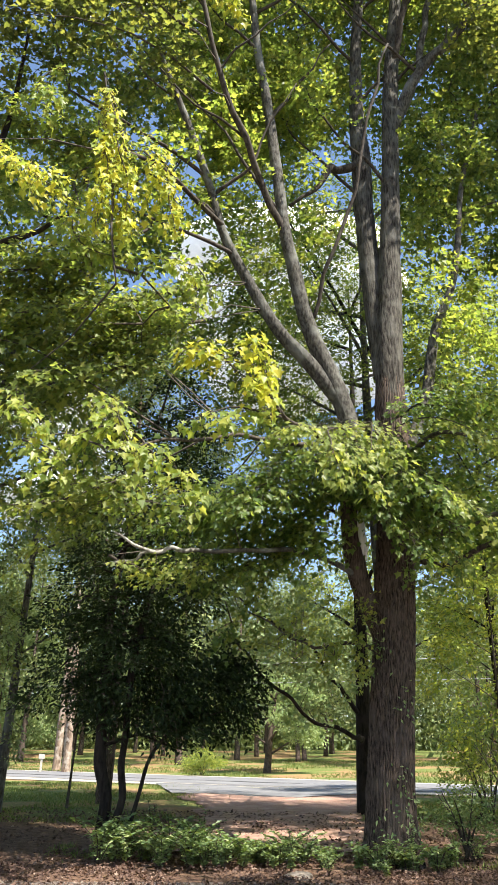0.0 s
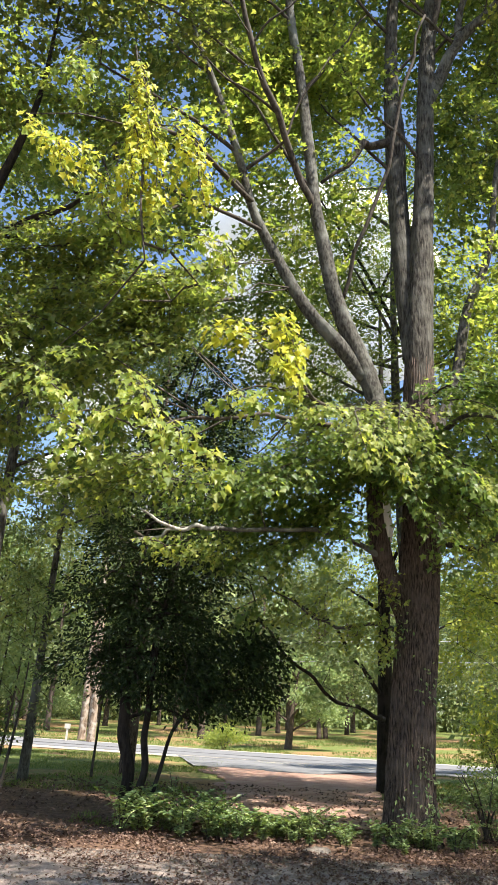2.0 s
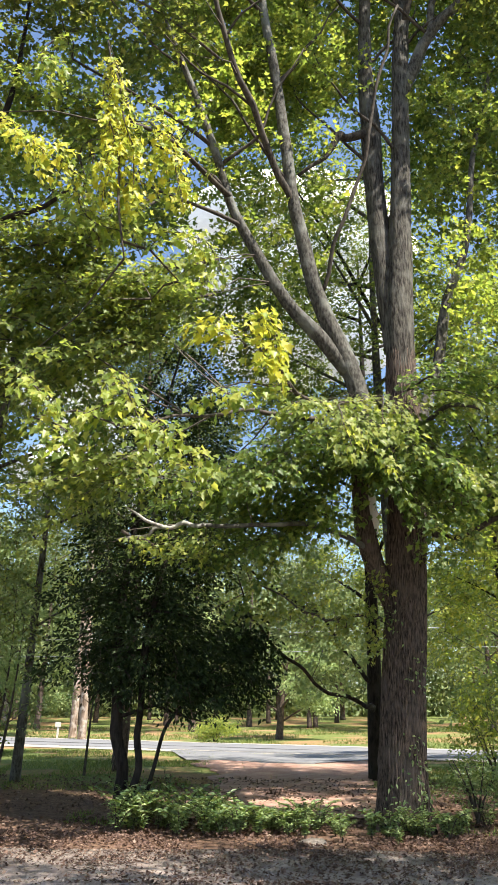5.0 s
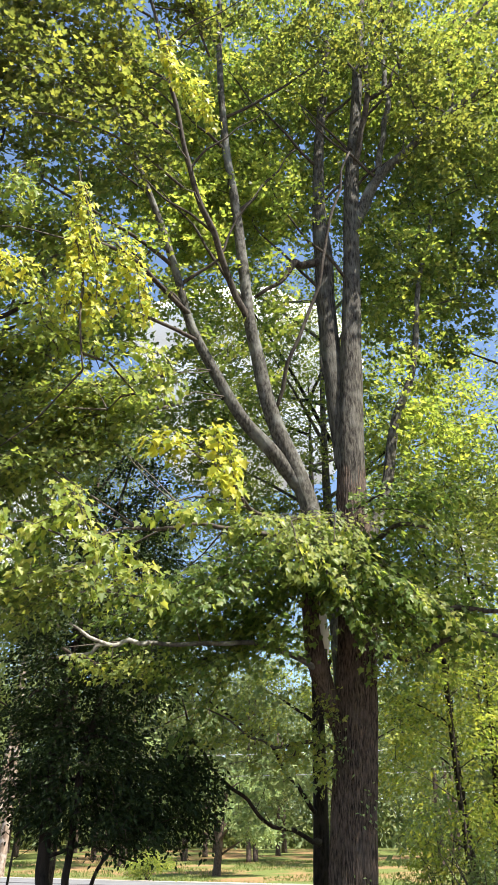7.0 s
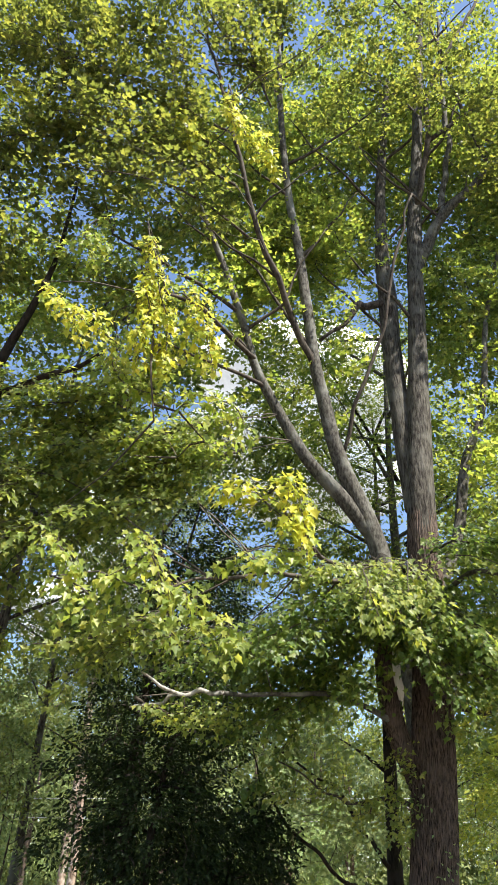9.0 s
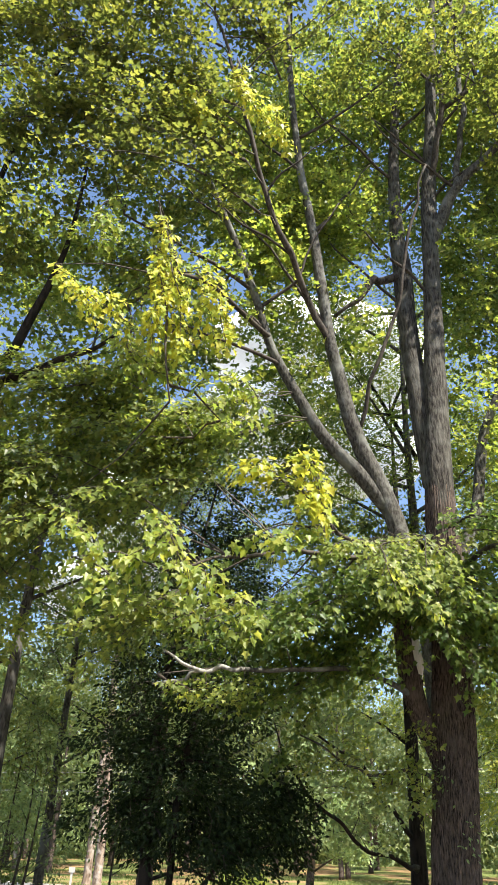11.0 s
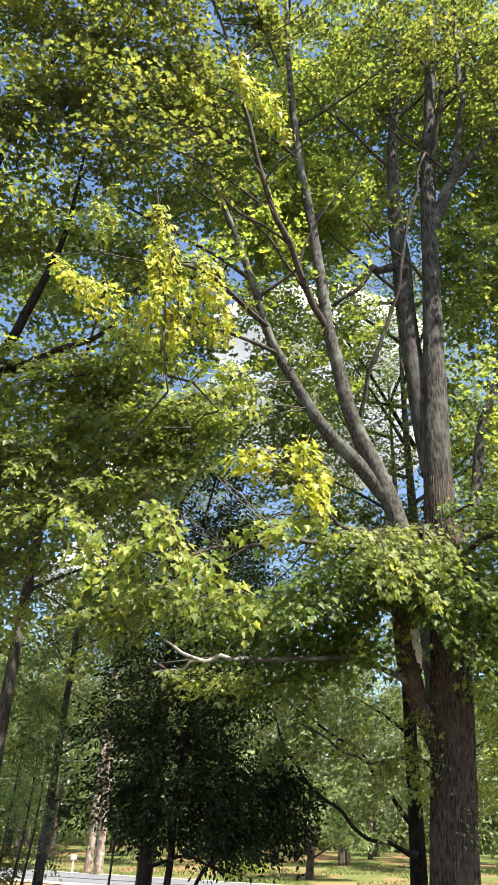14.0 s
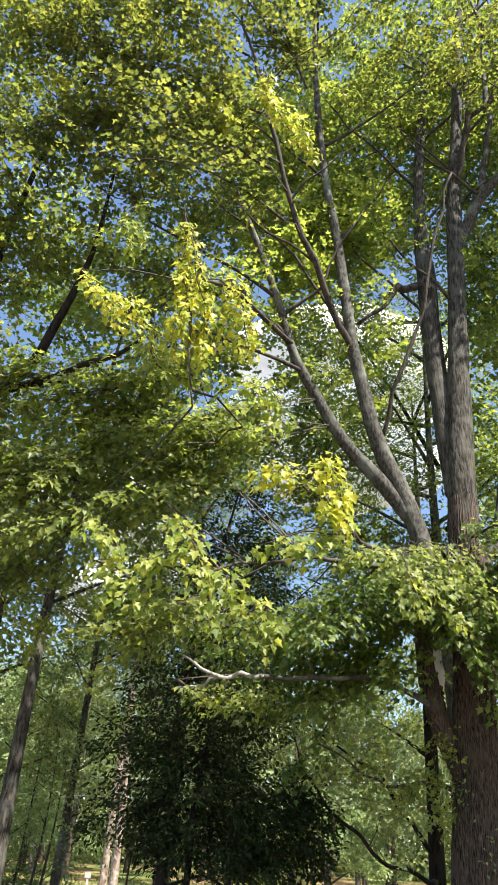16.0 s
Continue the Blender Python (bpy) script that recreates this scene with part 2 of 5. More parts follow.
# ---- mesh tools ----
def mesh_from(name, verts, faces, mat, smooth=True):
    """verts (n,3) and faces: arrays of equal-length faces, one array or several."""
    me = bpy.data.meshes.new(name)
    if isinstance(faces, np.ndarray):
        faces = [faces]
    verts = np.asarray(verts, np.float32)
    loops = np.concatenate([f.ravel() for f in faces]).astype(np.int32)
    sizes = np.concatenate([np.full(len(f), f.shape[1]) for f in faces]).astype(np.int32)
    starts = np.concatenate([[0], np.cumsum(sizes)[:-1]]).astype(np.int32)
    me.vertices.add(len(verts))
    me.vertices.foreach_set("co", verts.ravel())
    me.loops.add(len(loops))
    me.loops.foreach_set("vertex_index", loops)
    me.polygons.add(len(sizes))
    me.polygons.foreach_set("loop_start", starts)
    me.polygons.foreach_set("loop_total", sizes)
    me.polygons.foreach_set("use_smooth", np.full(len(sizes), smooth))
    me.update(calc_edges=True)
    me.validate()
    me.materials.append(mat)
    return me


def part(name, me, parent, label="", kind=""):
    """Links a mesh as one part under a thing or a part; its vertices are in world metres."""
    ob = new(name, me)
    if parent is not None:
        ob.parent = parent
        ob.matrix_parent_inverse = Matrix.Translation(-parent_origin(parent))
    return tagged(ob, label, kind=kind)


def parent_origin(ob):
    return Vector(ob.get("base", (0, 0, 0)))


def thing(name, base, label, category, group="", kind=""):
    ob = new(name)
    ob.location = base
    ob["base"] = tuple(float(v) for v in base)
    ob.empty_display_size = 0.2
    return tagged(ob, label, category, group, kind)


def smooth_path(points, step):
    """A smooth line through (x, y, z, r) points, resampled."""
    p = np.array(points, float)
    ext = np.vstack([2 * p[0] - p[1], p, 2 * p[-1] - p[-2]])
    out = []
    for i in range(1, len(ext) - 2):
        a, b, c, d = ext[i - 1 : i + 3]
        k = max(2, int(np.linalg.norm(c[:3] - b[:3]) / step))
        for s in np.arange(k) / k:
            out.append(0.5 * (2 * b + (c - a) * s + (2 * a - 5 * b + 4 * c - d) * s**2 + (3 * b - a - 3 * c + d) * s**3))
    out.append(p[-1])
    out = np.array(out)
    out[:, 3] = np.maximum(out[:, 3], p[:, 3].min() * 0.7)
    return out


def tube(points, sides=10, step=0.15, rough=0.06, furrow=0.0, seed=1, flare=0.0):
    """Verts and quads of a limb with an uneven, tapered surface."""
    path = smooth_path(points, step)
    n = len(path)
    tang = np.gradient(path[:, :3], axis=0)
    tang /= np.linalg.norm(tang, axis=1)[:, None] + 1e-9
    ref = np.array([0.31, -0.94, 0.13])
    u = ref - tang * (tang @ ref)[:, None]
    u /= np.linalg.norm(u, axis=1)[:, None]
    v = np.cross(tang, u)
    ang = np.arange(sides) / sides * 2 * np.pi
    along = np.concatenate([[0], np.cumsum(np.linalg.norm(np.diff(path[:, :3], axis=0), axis=1))])
    r = np.random.default_rng(seed)
    ph = r.uniform(0, 6.28, 12)
    A, S = np.meshgrid(ang, along)
    bump = (np.sin(2 * A + S * 1.1 + ph[0]) + np.sin(3 * A - S * 1.9 + ph[1]) + 0.8 * np.sin(A + S * 3.7 + ph[2]) + 0.6 * np.sin(5 * A + S * 5.3 + ph[3])) * 0.3
    k = 1 + rough * bump
    if furrow:
        wob = 0.55 * np.sin(S * 2.3 + ph[4] + 2 * np.sin(A * 2)) + 0.35 * np.sin(S * 5.1 + ph[5] + A * 3)
        ridg = np.abs(np.sin(19 * A + 1.0 * wob + ph[6])) * 0.55 + np.abs(np.sin(29 * A - 1.3 * wob + S * 1.2 + ph[7])) * 0.45
        k += furrow * (ridg - 0.55) + furrow * 0.5 * r.normal(0, 0.35, k.shape)
    if flare:
        k += flare * np.exp(-S / 0.45) * (0.55 + 0.45 * np.sin(5 * A + ph[8]))
    rad = path[:, 3:4] * k
    verts = path[:, None, :3] + rad[..., None] * (np.cos(A)[..., None] * u[:, None] + np.sin(A)[..., None] * v[:, None])
    verts = verts.reshape(-1, 3)
    i, j = np.meshgrid(np.arange(n - 1), np.arange(sides), indexing="ij")
    a = i * sides + j
    b = i * sides + (j + 1) % sides
    quads = np.stack([a, b, b + sides, a + sides], -1).reshape(-1, 4)
    verts = np.vstack([verts, path[0, :3], path[-1, :3]])
    c0, c1 = n * sides, n * sides + 1
    s0 = np.arange(sides)
    caps = np.vstack([np.stack([np.full(sides, c0), (s0 + 1) % sides, s0], -1), np.stack([np.full(sides, c1), (n - 1) * sides + s0, (n - 1) * sides + (s0 + 1) % sides], -1)])
    return verts, quads, caps


def limb(points, parent, name="limb", mat=None, sides=10, step=0.2, label="", **kw):
    if name == "branch":
        p = smooth_path(points, 0.45)
        jog = np.random.default_rng(kw.get("seed", 1)).normal(0, 0.028, (len(p), 3))
        jog[0] = jog[-1] = 0
        p[:, :3] += jog
        points = p
    v, q, c = tube(points, sides, step, **kw)
    return part(name, mesh_from(name, v, [q, c], mat or LIMBBARK), parent, label)


def twig_mesh(name, starts, ends, r0, mat):
    """Many thin three-sided twigs with a bend, joined."""
    n = len(starts)
    mid = (starts + ends) / 2 + rng.normal(0, 0.06, (n, 3)) * np.linalg.norm(ends - starts, axis=1)[:, None] + (0, 0, 0.05)
    pts = np.stack([starts, mid, ends], 1)
    tang = ends - starts
    tang /= np.linalg.norm(tang, axis=1)[:, None] + 1e-9
    u = np.cross(tang, (0.3, 0.2, 1.0))
    u /= np.linalg.norm(u, axis=1)[:, None] + 1e-9
    v = np.cross(tang, u)
    rr = np.asarray(r0)[:, None] * np.array([1, 0.7, 0.35])[None]
    ang = np.arange(3) * 2.094
    ring = np.cos(ang)[:, None] * u[:, None] + np.sin(ang)[:, None] * v[:, None]
    verts = (pts[:, :, None] + rr[:, :, None, None] * ring[:, None]).reshape(-1, 3)
    base = np.array([[s * 3 + j, s * 3 + (j + 1) % 3, s * 3 + 3 + (j + 1) % 3, s * 3 + 3 + j] for s in range(2) for j in range(3)])
    return mesh_from(name, verts, (base[None] + np.arange(n)[:, None, None] * 9).reshape(-1, 4), mat)


# leaf outlines: x across, y to the tip, z fold
MAPLE = (np.array([(0, 0, 0), (0.30, 0.0, 0.05), (0.52, 0.40, 0.12), (0.22, 0.46, 0.05), (0, 1.0, -0.08), (-0.22, 0.46, 0.05), (-0.52, 0.40, 0.12), (-0.30, 0.0, 0.05)]),
         [np.array([(0, 1, 2, 3, 4)]), np.array([(0, 4, 5, 6, 7)])])
LOBED = (np.array([(0, 0, 0), (0.34, -0.08, 0.05), (0.30, 0.17, 0.02), (0.56, 0.44, 0.12), (0.25, 0.54, 0.03), (0, 1.0, -0.12), (-0.25, 0.54, 0.03), (-0.56, 0.44, 0.12), (-0.30, 0.17, 0.02), (-0.34, -0.08, 0.05)]),
         [np.array([(0, 1, 2, 3, 4, 5)]), np.array([(0, 5, 6, 7, 8, 9)])])
OVAL = (np.array([(0, 0, 0), (0.24, 0.42, 0.07), (0, 1.0, -0.06), (-0.24, 0.42, 0.07)]), [np.array([(0, 1, 2), (0, 2, 3)])])
BLADE = (np.array([(-0.06, 0, 0), (0.06, 0, 0), (0, 1.0, 0.0)]), [np.array([(0, 1, 2)])])


def unit(a):
    return a / (np.linalg.norm(a, axis=-1, keepdims=True) + 1e-9)


def leaf_mesh(name, pos, tip, normal, size, mat, shape=MAPLE):
    t = unit(tip)
    side = unit(np.cross(t, normal))
    nn = np.cross(side, t)
    co, faces = shape
    v = pos[:, None] + np.asarray(size)[:, None, None] * (co[None, :, 0:1] * side[:, None] + co[None, :, 1:2] * t[:, None] + co[None, :, 2:3] * nn[:, None])
    off = np.arange(len(pos))[:, None, None] * len(co)
    return mesh_from(name, v.reshape(-1, 3), [(f[None] + off).reshape(-1, f.shape[1]) for f in faces], mat, False)


def gap_field(p, scale, phase):
    """A smooth uneven field for clumps and gaps."""
    q = p * scale
    s = np.zeros(len(p))
    for k, (a, b, c) in enumerate(((1.0, 0.3, 0.2), (-0.4, 1.1, 0.5), (0.3, -0.5, 1.2), (1.3, 0.9, -0.8), (-1.6, 0.7, 1.4))):
        s += np.sin(q @ np.array([a, b, c]) * 2.2 + phase * (k + 1.7))
    return s / 5


def in_volumes(volumes, count, gaps=0.0, scale=0.8, phase=1.0):
    """Spray centres in ellipsoids (x, y, z, rx, ry, rz, share), thinned where the gap field is low."""
    w = np.array([v[6] for v in volumes], float)
    pick = rng.choice(len(volumes), int(count * 2.2), p=w / w.sum())
    vv = np.array([v[:6] for v in volumes], float)[pick]
    d = unit(rng.normal(size=(len(pick), 3))) * (rng.random((len(pick), 1)) ** 0.42)
    p = vv[:, :3] + d * vv[:, 3:]
    keep = gap_field(p, scale, phase) + rng.normal(0, 0.12, len(p)) > gaps - 0.25
    return p[keep][:count]


def tiers(volumes, k, flat=0.16, seed=1):
    """Splits ellipsoids into k flat, uneven tiers each, as boughs hang in layers."""
    r = np.random.default_rng(seed)
    out = []
    for x, y, z, rx, ry, rz, w in volumes:
        for _ in range(k):
            d = r.normal(size=3)
            d *= r.random() ** 0.33 / np.linalg.norm(d)
            q = r.uniform(0.35, 0.62)
            out.append((x + d[0] * rx * 0.75, y + d[1] * ry * 0.75, z + d[2] * rz * 0.9, rx * q, ry * q, flat * r.uniform(0.6, 1.3), w * q))
    return out


def sprays(name, centres, parent, mat, leaf=0.11, per=13, length=0.5, droop=0.25, tilt=0.35, shape=MAPLE, label="", limbs=None, out_from=None, kind="", twig_share=0.5):
    """Fans of leaves on short twigs round the given centres."""
    n = len(centres)
    if out_from is not None:
        out = unit(centres - np.asarray(out_from))
    else:
        out = unit(rng.normal(size=(n, 3)))
    d = out * (1, 1, 0.3) + rng.normal(0, 0.55, (n, 3)) * (1, 1, 0.3)
    d[:, 2] -= droop
    d = unit(d)
    up = unit(np.array([0, 0, 1.0]) + rng.normal(0, tilt, (n, 3)))
    sd = unit(np.cross(d, up))
    nn = np.cross(sd, d)
    ln = length * rng.uniform(0.6, 1.25, n)
    k = np.arange(per)
    s = (k + 0.5) / per
    sgn = np.where(k % 2 == 0, 1.0, -1.0)
    sgn[-1] = 0.0
    along = centres[:, None] + d[:, None] * (ln[:, None] * (s - 0.5)[None])[..., None]
    width = 0.35 * (1 - 0.5 * s)
    pos = along + sd[:, None] * (sgn * width)[None, :, None] * ln[:, None, None] * rng.uniform(0.1, 1.0, (n, per, 1)) + nn[:, None] * rng.normal(0, 0.10, (n, per, 1)) * ln[:, None, None]
    pos[..., 2] -= 0.25 * droop * (s[None] ** 2) * ln[:, None]
    tip = d[:, None] + sd[:, None] * (sgn * 1.0)[None, :, None] + rng.normal(0, 0.45, (n, per, 3))
    tip[..., 2] -= droop * 0.9
    nrm = nn[:, None] + rng.normal(0, 0.5, (n, per, 3))
    size = leaf * rng.uniform(0.6, 1.25, (n, per))
    me = leaf_mesh(name, pos.reshape(-1, 3), tip.reshape(-1, 3), nrm.reshape(-1, 3), size.ravel(), mat, shape)
    ob = part(name, me, parent, label, kind)
    if limbs is not None:
        st, en, rad = branchwork(limbs, centres[rng.random(n) < twig_share])
        part("branchwork", twig_mesh("branchwork", st, en, rad, TWIGBARK), parent, "fine brown twigs", "stuff")
    return ob


def branchwork(limbs, pts):
    """Joins each spray to the nearest spray or limb that lies closer to the limbs, so that twigs fork off one another."""
    line = np.vstack([smooth_path(l, 0.3)[:, :3] for l in limbs])
    far = np.concatenate([np.linalg.norm(pts[i : i + 400, None] - line[None], axis=2).min(1) for i in range(0, len(pts), 400)])
    order = np.argsort(far)
    pts, far = pts[order], far[order]
    nodes = np.vstack([line, pts])
    origin = np.empty(len(pts), int)
    for i in range(len(pts)):
        q = nodes[: len(line) + i] - pts[i]
        cost = (q * q).sum(1) * (1 + 0.8 * (q[:, 2] > 0.15))
        origin[i] = cost.argmin()
    load = np.ones(len(pts))
    for i in range(len(pts) - 1, -1, -1):
        if origin[i] >= len(line):
            load[origin[i] - len(line)] += load[i]
    return nodes[origin], pts, np.clip(0.0042 * load**0.42, 0.004, 0.03)


def frond_lines(paths, copies, jitter, r):
    """Each bough line, and uneven copies of it that leave the same limb a little apart."""
    out = []
    for p in paths:
        a = np.array(p, float)
        w = np.linspace(0.08, 1.0, len(a))[:, None]
        for k in range(copies):
            b = a.copy()
            if k:
                off = r.normal(0, 1, 3) * jitter * (1.0, 0.8, 0.75)
                b[:, :3] += off * w + r.normal(0, 0.08, (len(a), 3))
                b[:, 3] *= 0.7
            out.append(b)
    return out


def fronds(paths, parent, mat, leaf=0.12, copies=1, jitter=0.35, twig=0.5, every=0.12, per=7, droop=0.5, label="", seed=1, limbs=None, singles=0, single_me=None, single_parent=None):
    """Boughs that hang in layers: an axis, side twigs in one plane and paired lobed leaves that droop from them."""
    r = np.random.default_rng(seed)
    lines = frond_lines(paths, copies, jitter, r)
    pos, tip, nrm, st, en, rad = [], [], [], [], [], []
    for j, b in enumerate(lines):
        line = smooth_path(b, 0.05)
        xyz = line[:, :3]
        if j % copies == 0:
            limb([tuple(q) for q in b], parent, "branch", TWIGBARK, 6, 0.2, rough=0.1, seed=seed * 13 + j)
        else:
            idx = np.linspace(0, len(xyz) - 1, max(3, len(xyz) // 7)).astype(int)
            st.append(xyz[idx[:-1]])
            en.append(xyz[idx[1:]])
            rad.append(np.linspace(0.009, 0.004, len(idx) - 1))
        if limbs is not None and j % copies == 0:
            wood = np.vstack([smooth_path(l, 0.3)[:, :3] for l in limbs])
            near = wood[((wood - xyz[0]) ** 2).sum(1).argmin()]
            st.append(near[None])
            en.append(xyz[:1])
            rad.append(np.array([0.02]))
        tang = unit(np.gradient(xyz, axis=0))
        length = np.linalg.norm(np.diff(xyz, axis=0), axis=1).sum()
        m = max(5, int(length / every))
        for k in range(m + 1):
            f = 0.10 + 0.90 * (k + r.uniform(-0.3, 0.3)) / m
            f = min(max(f, 0.0), 1.0)
            i = min(len(xyz) - 1, int(f * (len(xyz) - 1)))
            t = tang[i]
            flat = unit(np.cross(t, (0.0, 0.15, 1.0)))
            sg = 1 if k % 2 else -1
            d = t * (0.75 + 1.2 * (k == m)) + flat * sg * r.uniform(0.5, 1.1) * (k < m) + r.normal(0, 0.22, 3)
            d[2] -= 0.25 * droop
            d = unit(d)
            ln = twig * (0.45 + 0.85 * math.sin(math.pi * min(1.0, 0.2 + 0.75 * f))) * r.uniform(0.6, 1.2)
            u = np.linspace(0.25, 1.0, per)
            q = xyz[i] + d * (ln * u)[:, None]
            q[:, 2] -= droop * ln * 0.5 * u**2
            st.append(xyz[i][None])
            en.append(q[-1:])
            rad.append(np.array([0.0045]))
            alt = np.where(np.arange(per) % 2 == 0, 1.0, -1.0)
            alt[-1] = 0
            sd = unit(np.cross(d, (0, 0.2, 1.0)))
            tp = d * 0.7 + sd * alt[:, None] * 0.9 + r.normal(0, 0.3, (per, 3))
            tp[:, 2] -= droop * 1.1
            pos.append(q + sd * (alt * 0.05)[:, None] + r.normal(0, 0.035, (per, 3)))
            tip.append(tp)
            nrm.append(np.array([0.1, -0.45, 0.9]) + r.normal(0, 0.38, (per, 3)))
    pos, tip, nrm = np.vstack(pos), np.vstack(tip), np.vstack(nrm)
    size = leaf * r.uniform(0.6, 1.3, len(pos))
    one = np.zeros(len(pos), bool)
    one[r.permutation(len(pos))[:singles]] = True
    part("foliage", leaf_mesh("foliage", pos[~one], tip[~one], nrm[~one], size[~one], mat, LOBED), parent, label, "stuff")
    part("branchwork", twig_mesh("branchwork", np.vstack(st), np.vstack(en), np.concatenate(rad), TWIGBARK), parent, "fine brown twigs", "stuff")
    for p, a, n, z in zip(pos[one], tip[one], nrm[one], size[one]):
        y = Vector(a).normalized()
        x = y.cross(Vector(n)).normalized()
        lf = new("leaf", single_me)
        lf.parent = single_parent
        lf.matrix_basis = Matrix.Translation(p.tolist()) @ Matrix((x, y, x.cross(y))).transposed().to_4x4() @ Matrix.Scale(float(z), 4)


# ---- ground, road, driveway ----
def strip(name, outline_a, outline_b, z, mat, label, thick=0.03, cuts=1):
    """A slab between two edge lines with the same number of points."""
    a, b = np.array(outline_a, float), np.array(outline_b, float)
    n, m = len(a), cuts + 1
    rows = np.stack([a + (b - a) * s for s in np.arange(m + 1) / m], 1)
    top = np.concatenate([rows, np.full((n, m + 1, 1), z)], -1)
    top[:, 1:-1, 2] += rng.normal(0, 0.006, (n, m - 1))
    low = top.copy()[:, [0, -1]]
    low[..., 2] = z - thick
    verts = np.vstack([top.reshape(-1, 3), low.reshape(-1, 3)])
    w = m + 1
    q = [(i * w + j, (i + 1) * w + j, (i + 1) * w + j + 1, i * w + j + 1) for i in range(n - 1) for j in range(m)]
    o = n * w
    q += [(i * w, o + i * 2, o + i * 2 + 2, (i + 1) * w) for i in range(n - 1)]
    q += [((i + 1) * w + m, o + i * 2 + 3, o + i * 2 + 1, i * w + m) for i in range(n - 1)]
    ob = new(name, mesh_from(name, verts, np.array(q), mat))
    return tagged(ob, label, kind="structure")


def wavy(x0, y0, x1, y1, n, amp, seed):
    r = np.random.default_rng(seed)
    s = np.linspace(0, 1, n)
    p = np.stack([x0 + (x1 - x0) * s, y0 + (y1 - y0) * s], 1)
    nrm = np.array([-(y1 - y0), x1 - x0]) / math.hypot(x1 - x0, y1 - y0)
    wob = sum(np.sin(s * f + r.uniform(0, 6)) / (1 + k) for k, f in enumerate((9, 23, 51, 97)))
    return p + nrm * (amp * wob)[:, None]


gx = np.concatenate([[-420, -200, -100], np.linspace(-60, 60, 81), [100, 200, 420]])
gy = np.concatenate([[-420, -150, -60], np.linspace(-20, 90, 75), [120, 200, 420]])
GX, GY = np.meshgrid(gx, gy)
GZ = 0.03 * np.sin(GX * 0.7 + 1) * np.sin(GY * 0.5) * (np.abs(GX) < 60) * (GY < 30) * (GY > 11.5) - 0.02


def rise(x, y):
    """The land climbs gently across the road."""
    return 0.03 * np.clip((np.asarray(x) - 1.0) * 0.392 + (np.asarray(y) - 41.4) * 0.92 - 9.0, 0.0, 90.0)


GZ = GZ + rise(GX, GY)
gi, gj = np.meshgrid(np.arange(len(gy) - 1), np.arange(len(gx) - 1), indexing="ij")
g0 = (gi * len(gx) + gj).ravel()
tagged(new("ground", mesh_from("ground", np.stack([GX, GY, GZ], -1).reshape(-1, 3), np.stack([g0, g0 + 1, g0 + len(gx) + 1, g0 + len(gx)], -1), GROUND)),
       "brown leaf mould and thin sunlit grass under trees", "ground", kind="structure")

# the road runs obliquely behind the trees: it recedes to the west
RD = np.array([-0.92, 0.392])
RN = np.array([0.392, 0.92])
RC = np.array([1.0, 41.4])


def along_road(side, s0, s1, n, amp, seed):
    a, b = RC + RD * s0 + RN * side, RC + RD * s1 + RN * side
    return wavy(*a, *b, n, amp, seed)


strip("verge_near", along_road(-6.2, -90, 110, 90, 0.25, 3), along_road(-4.2, -90, 110, 90, 0.02, 4), 0.035, VERGE, "sandy gravel edge beside the road", cuts=3)
strip("road", along_road(-4.3, -90, 110, 90, 0.03, 5), along_road(4.0, -90, 110, 90, 0.03, 6), 0.06, ASPHALT, "pale worn asphalt road dappled with shade", cuts=5)
strip("verge_far", along_road(3.9, -90, 110, 90, 0.03, 7), along_road(5.6, -90, 110, 90, 0.3, 8), 0.04, VERGE, "pale sandy verge on the far side of the road", cuts=2)
strip("trim_road_seam", along_road(-1.3, -90, 110, 60, 0.02, 9), along_road(-0.95, -90, 110, 60, 0.02, 10), 0.072, TAR, "dark tar seam along the road", thick=0.012)
strip("dirt_track", wavy(-1.2, 13.6, -1.9, 36.2, 50, 0.42, 12), wavy(2.4, 14.2, 5.2, 33.2, 50, 0.35, 13), 0.022, CLAY, "reddish bare clay track leading to the road", cuts=8)
strip("track_apron", wavy(-2.6, 30.6, 2.1, 28.7, 30, 0.25, 14), wavy(-4.2, 38.4, 6.6, 33.9, 30, 0.08, 15), 0.045, ASPHALT, "grey asphalt apron where the track meets the road", cuts=4)
strip("driveway", wavy(-40, 10.5, 40, 10.1, 400, 0.26, 16), wavy(-40, -12, 40, -12, 400, 0.2, 17), 0.015, GRAVEL, "grey gravel driveway strewn with brown leaves", cuts=12)

# ---- the big maple ----
TX, TY = 2.36, 12.85
maple = thing("maple_tree", (TX, TY, 0), "large old maple with a furrowed trunk and many limbs", "tree")
v, q, c = tube([(2.36, 12.85, -0.12, 0.46), (2.38, 12.85, 0.51, 0.39), (2.43, 12.85, 1.68, 0.368), (2.57, 12.85, 3.2, 0.358), (2.68, 12.85, 4.51, 0.345), (2.77, 12.85, 6.12, 0.325), (2.80, 12.85, 8.0, 0.295), (2.83, 12.85, 8.7, 0.24), (2.85, 12.85, 9.3, 0.12)],
               sides=240, step=0.09, rough=0.05, furrow=0.075, seed=4, flare=0.26)
trunk = part("trunk", mesh_from("trunk", v, [q, c], BARK), maple, "deeply furrowed brown-grey trunk")
RIGHT = [(2.79, 12.85, 7.3, 0.26), (2.81, 12.85, 8.3, 0.286), (2.86, 12.85, 9.30, 0.268), (3.03, 12.85, 11.89, 0.225), (3.19, 12.85, 14.40, 0.2), (3.33, 12.85, 16.70, 0.186), (3.62, 12.85, 19.54, 0.154), (3.90, 12.65, 22.80, 0.132), (4.32, 12.45, 27.27, 0.072)]
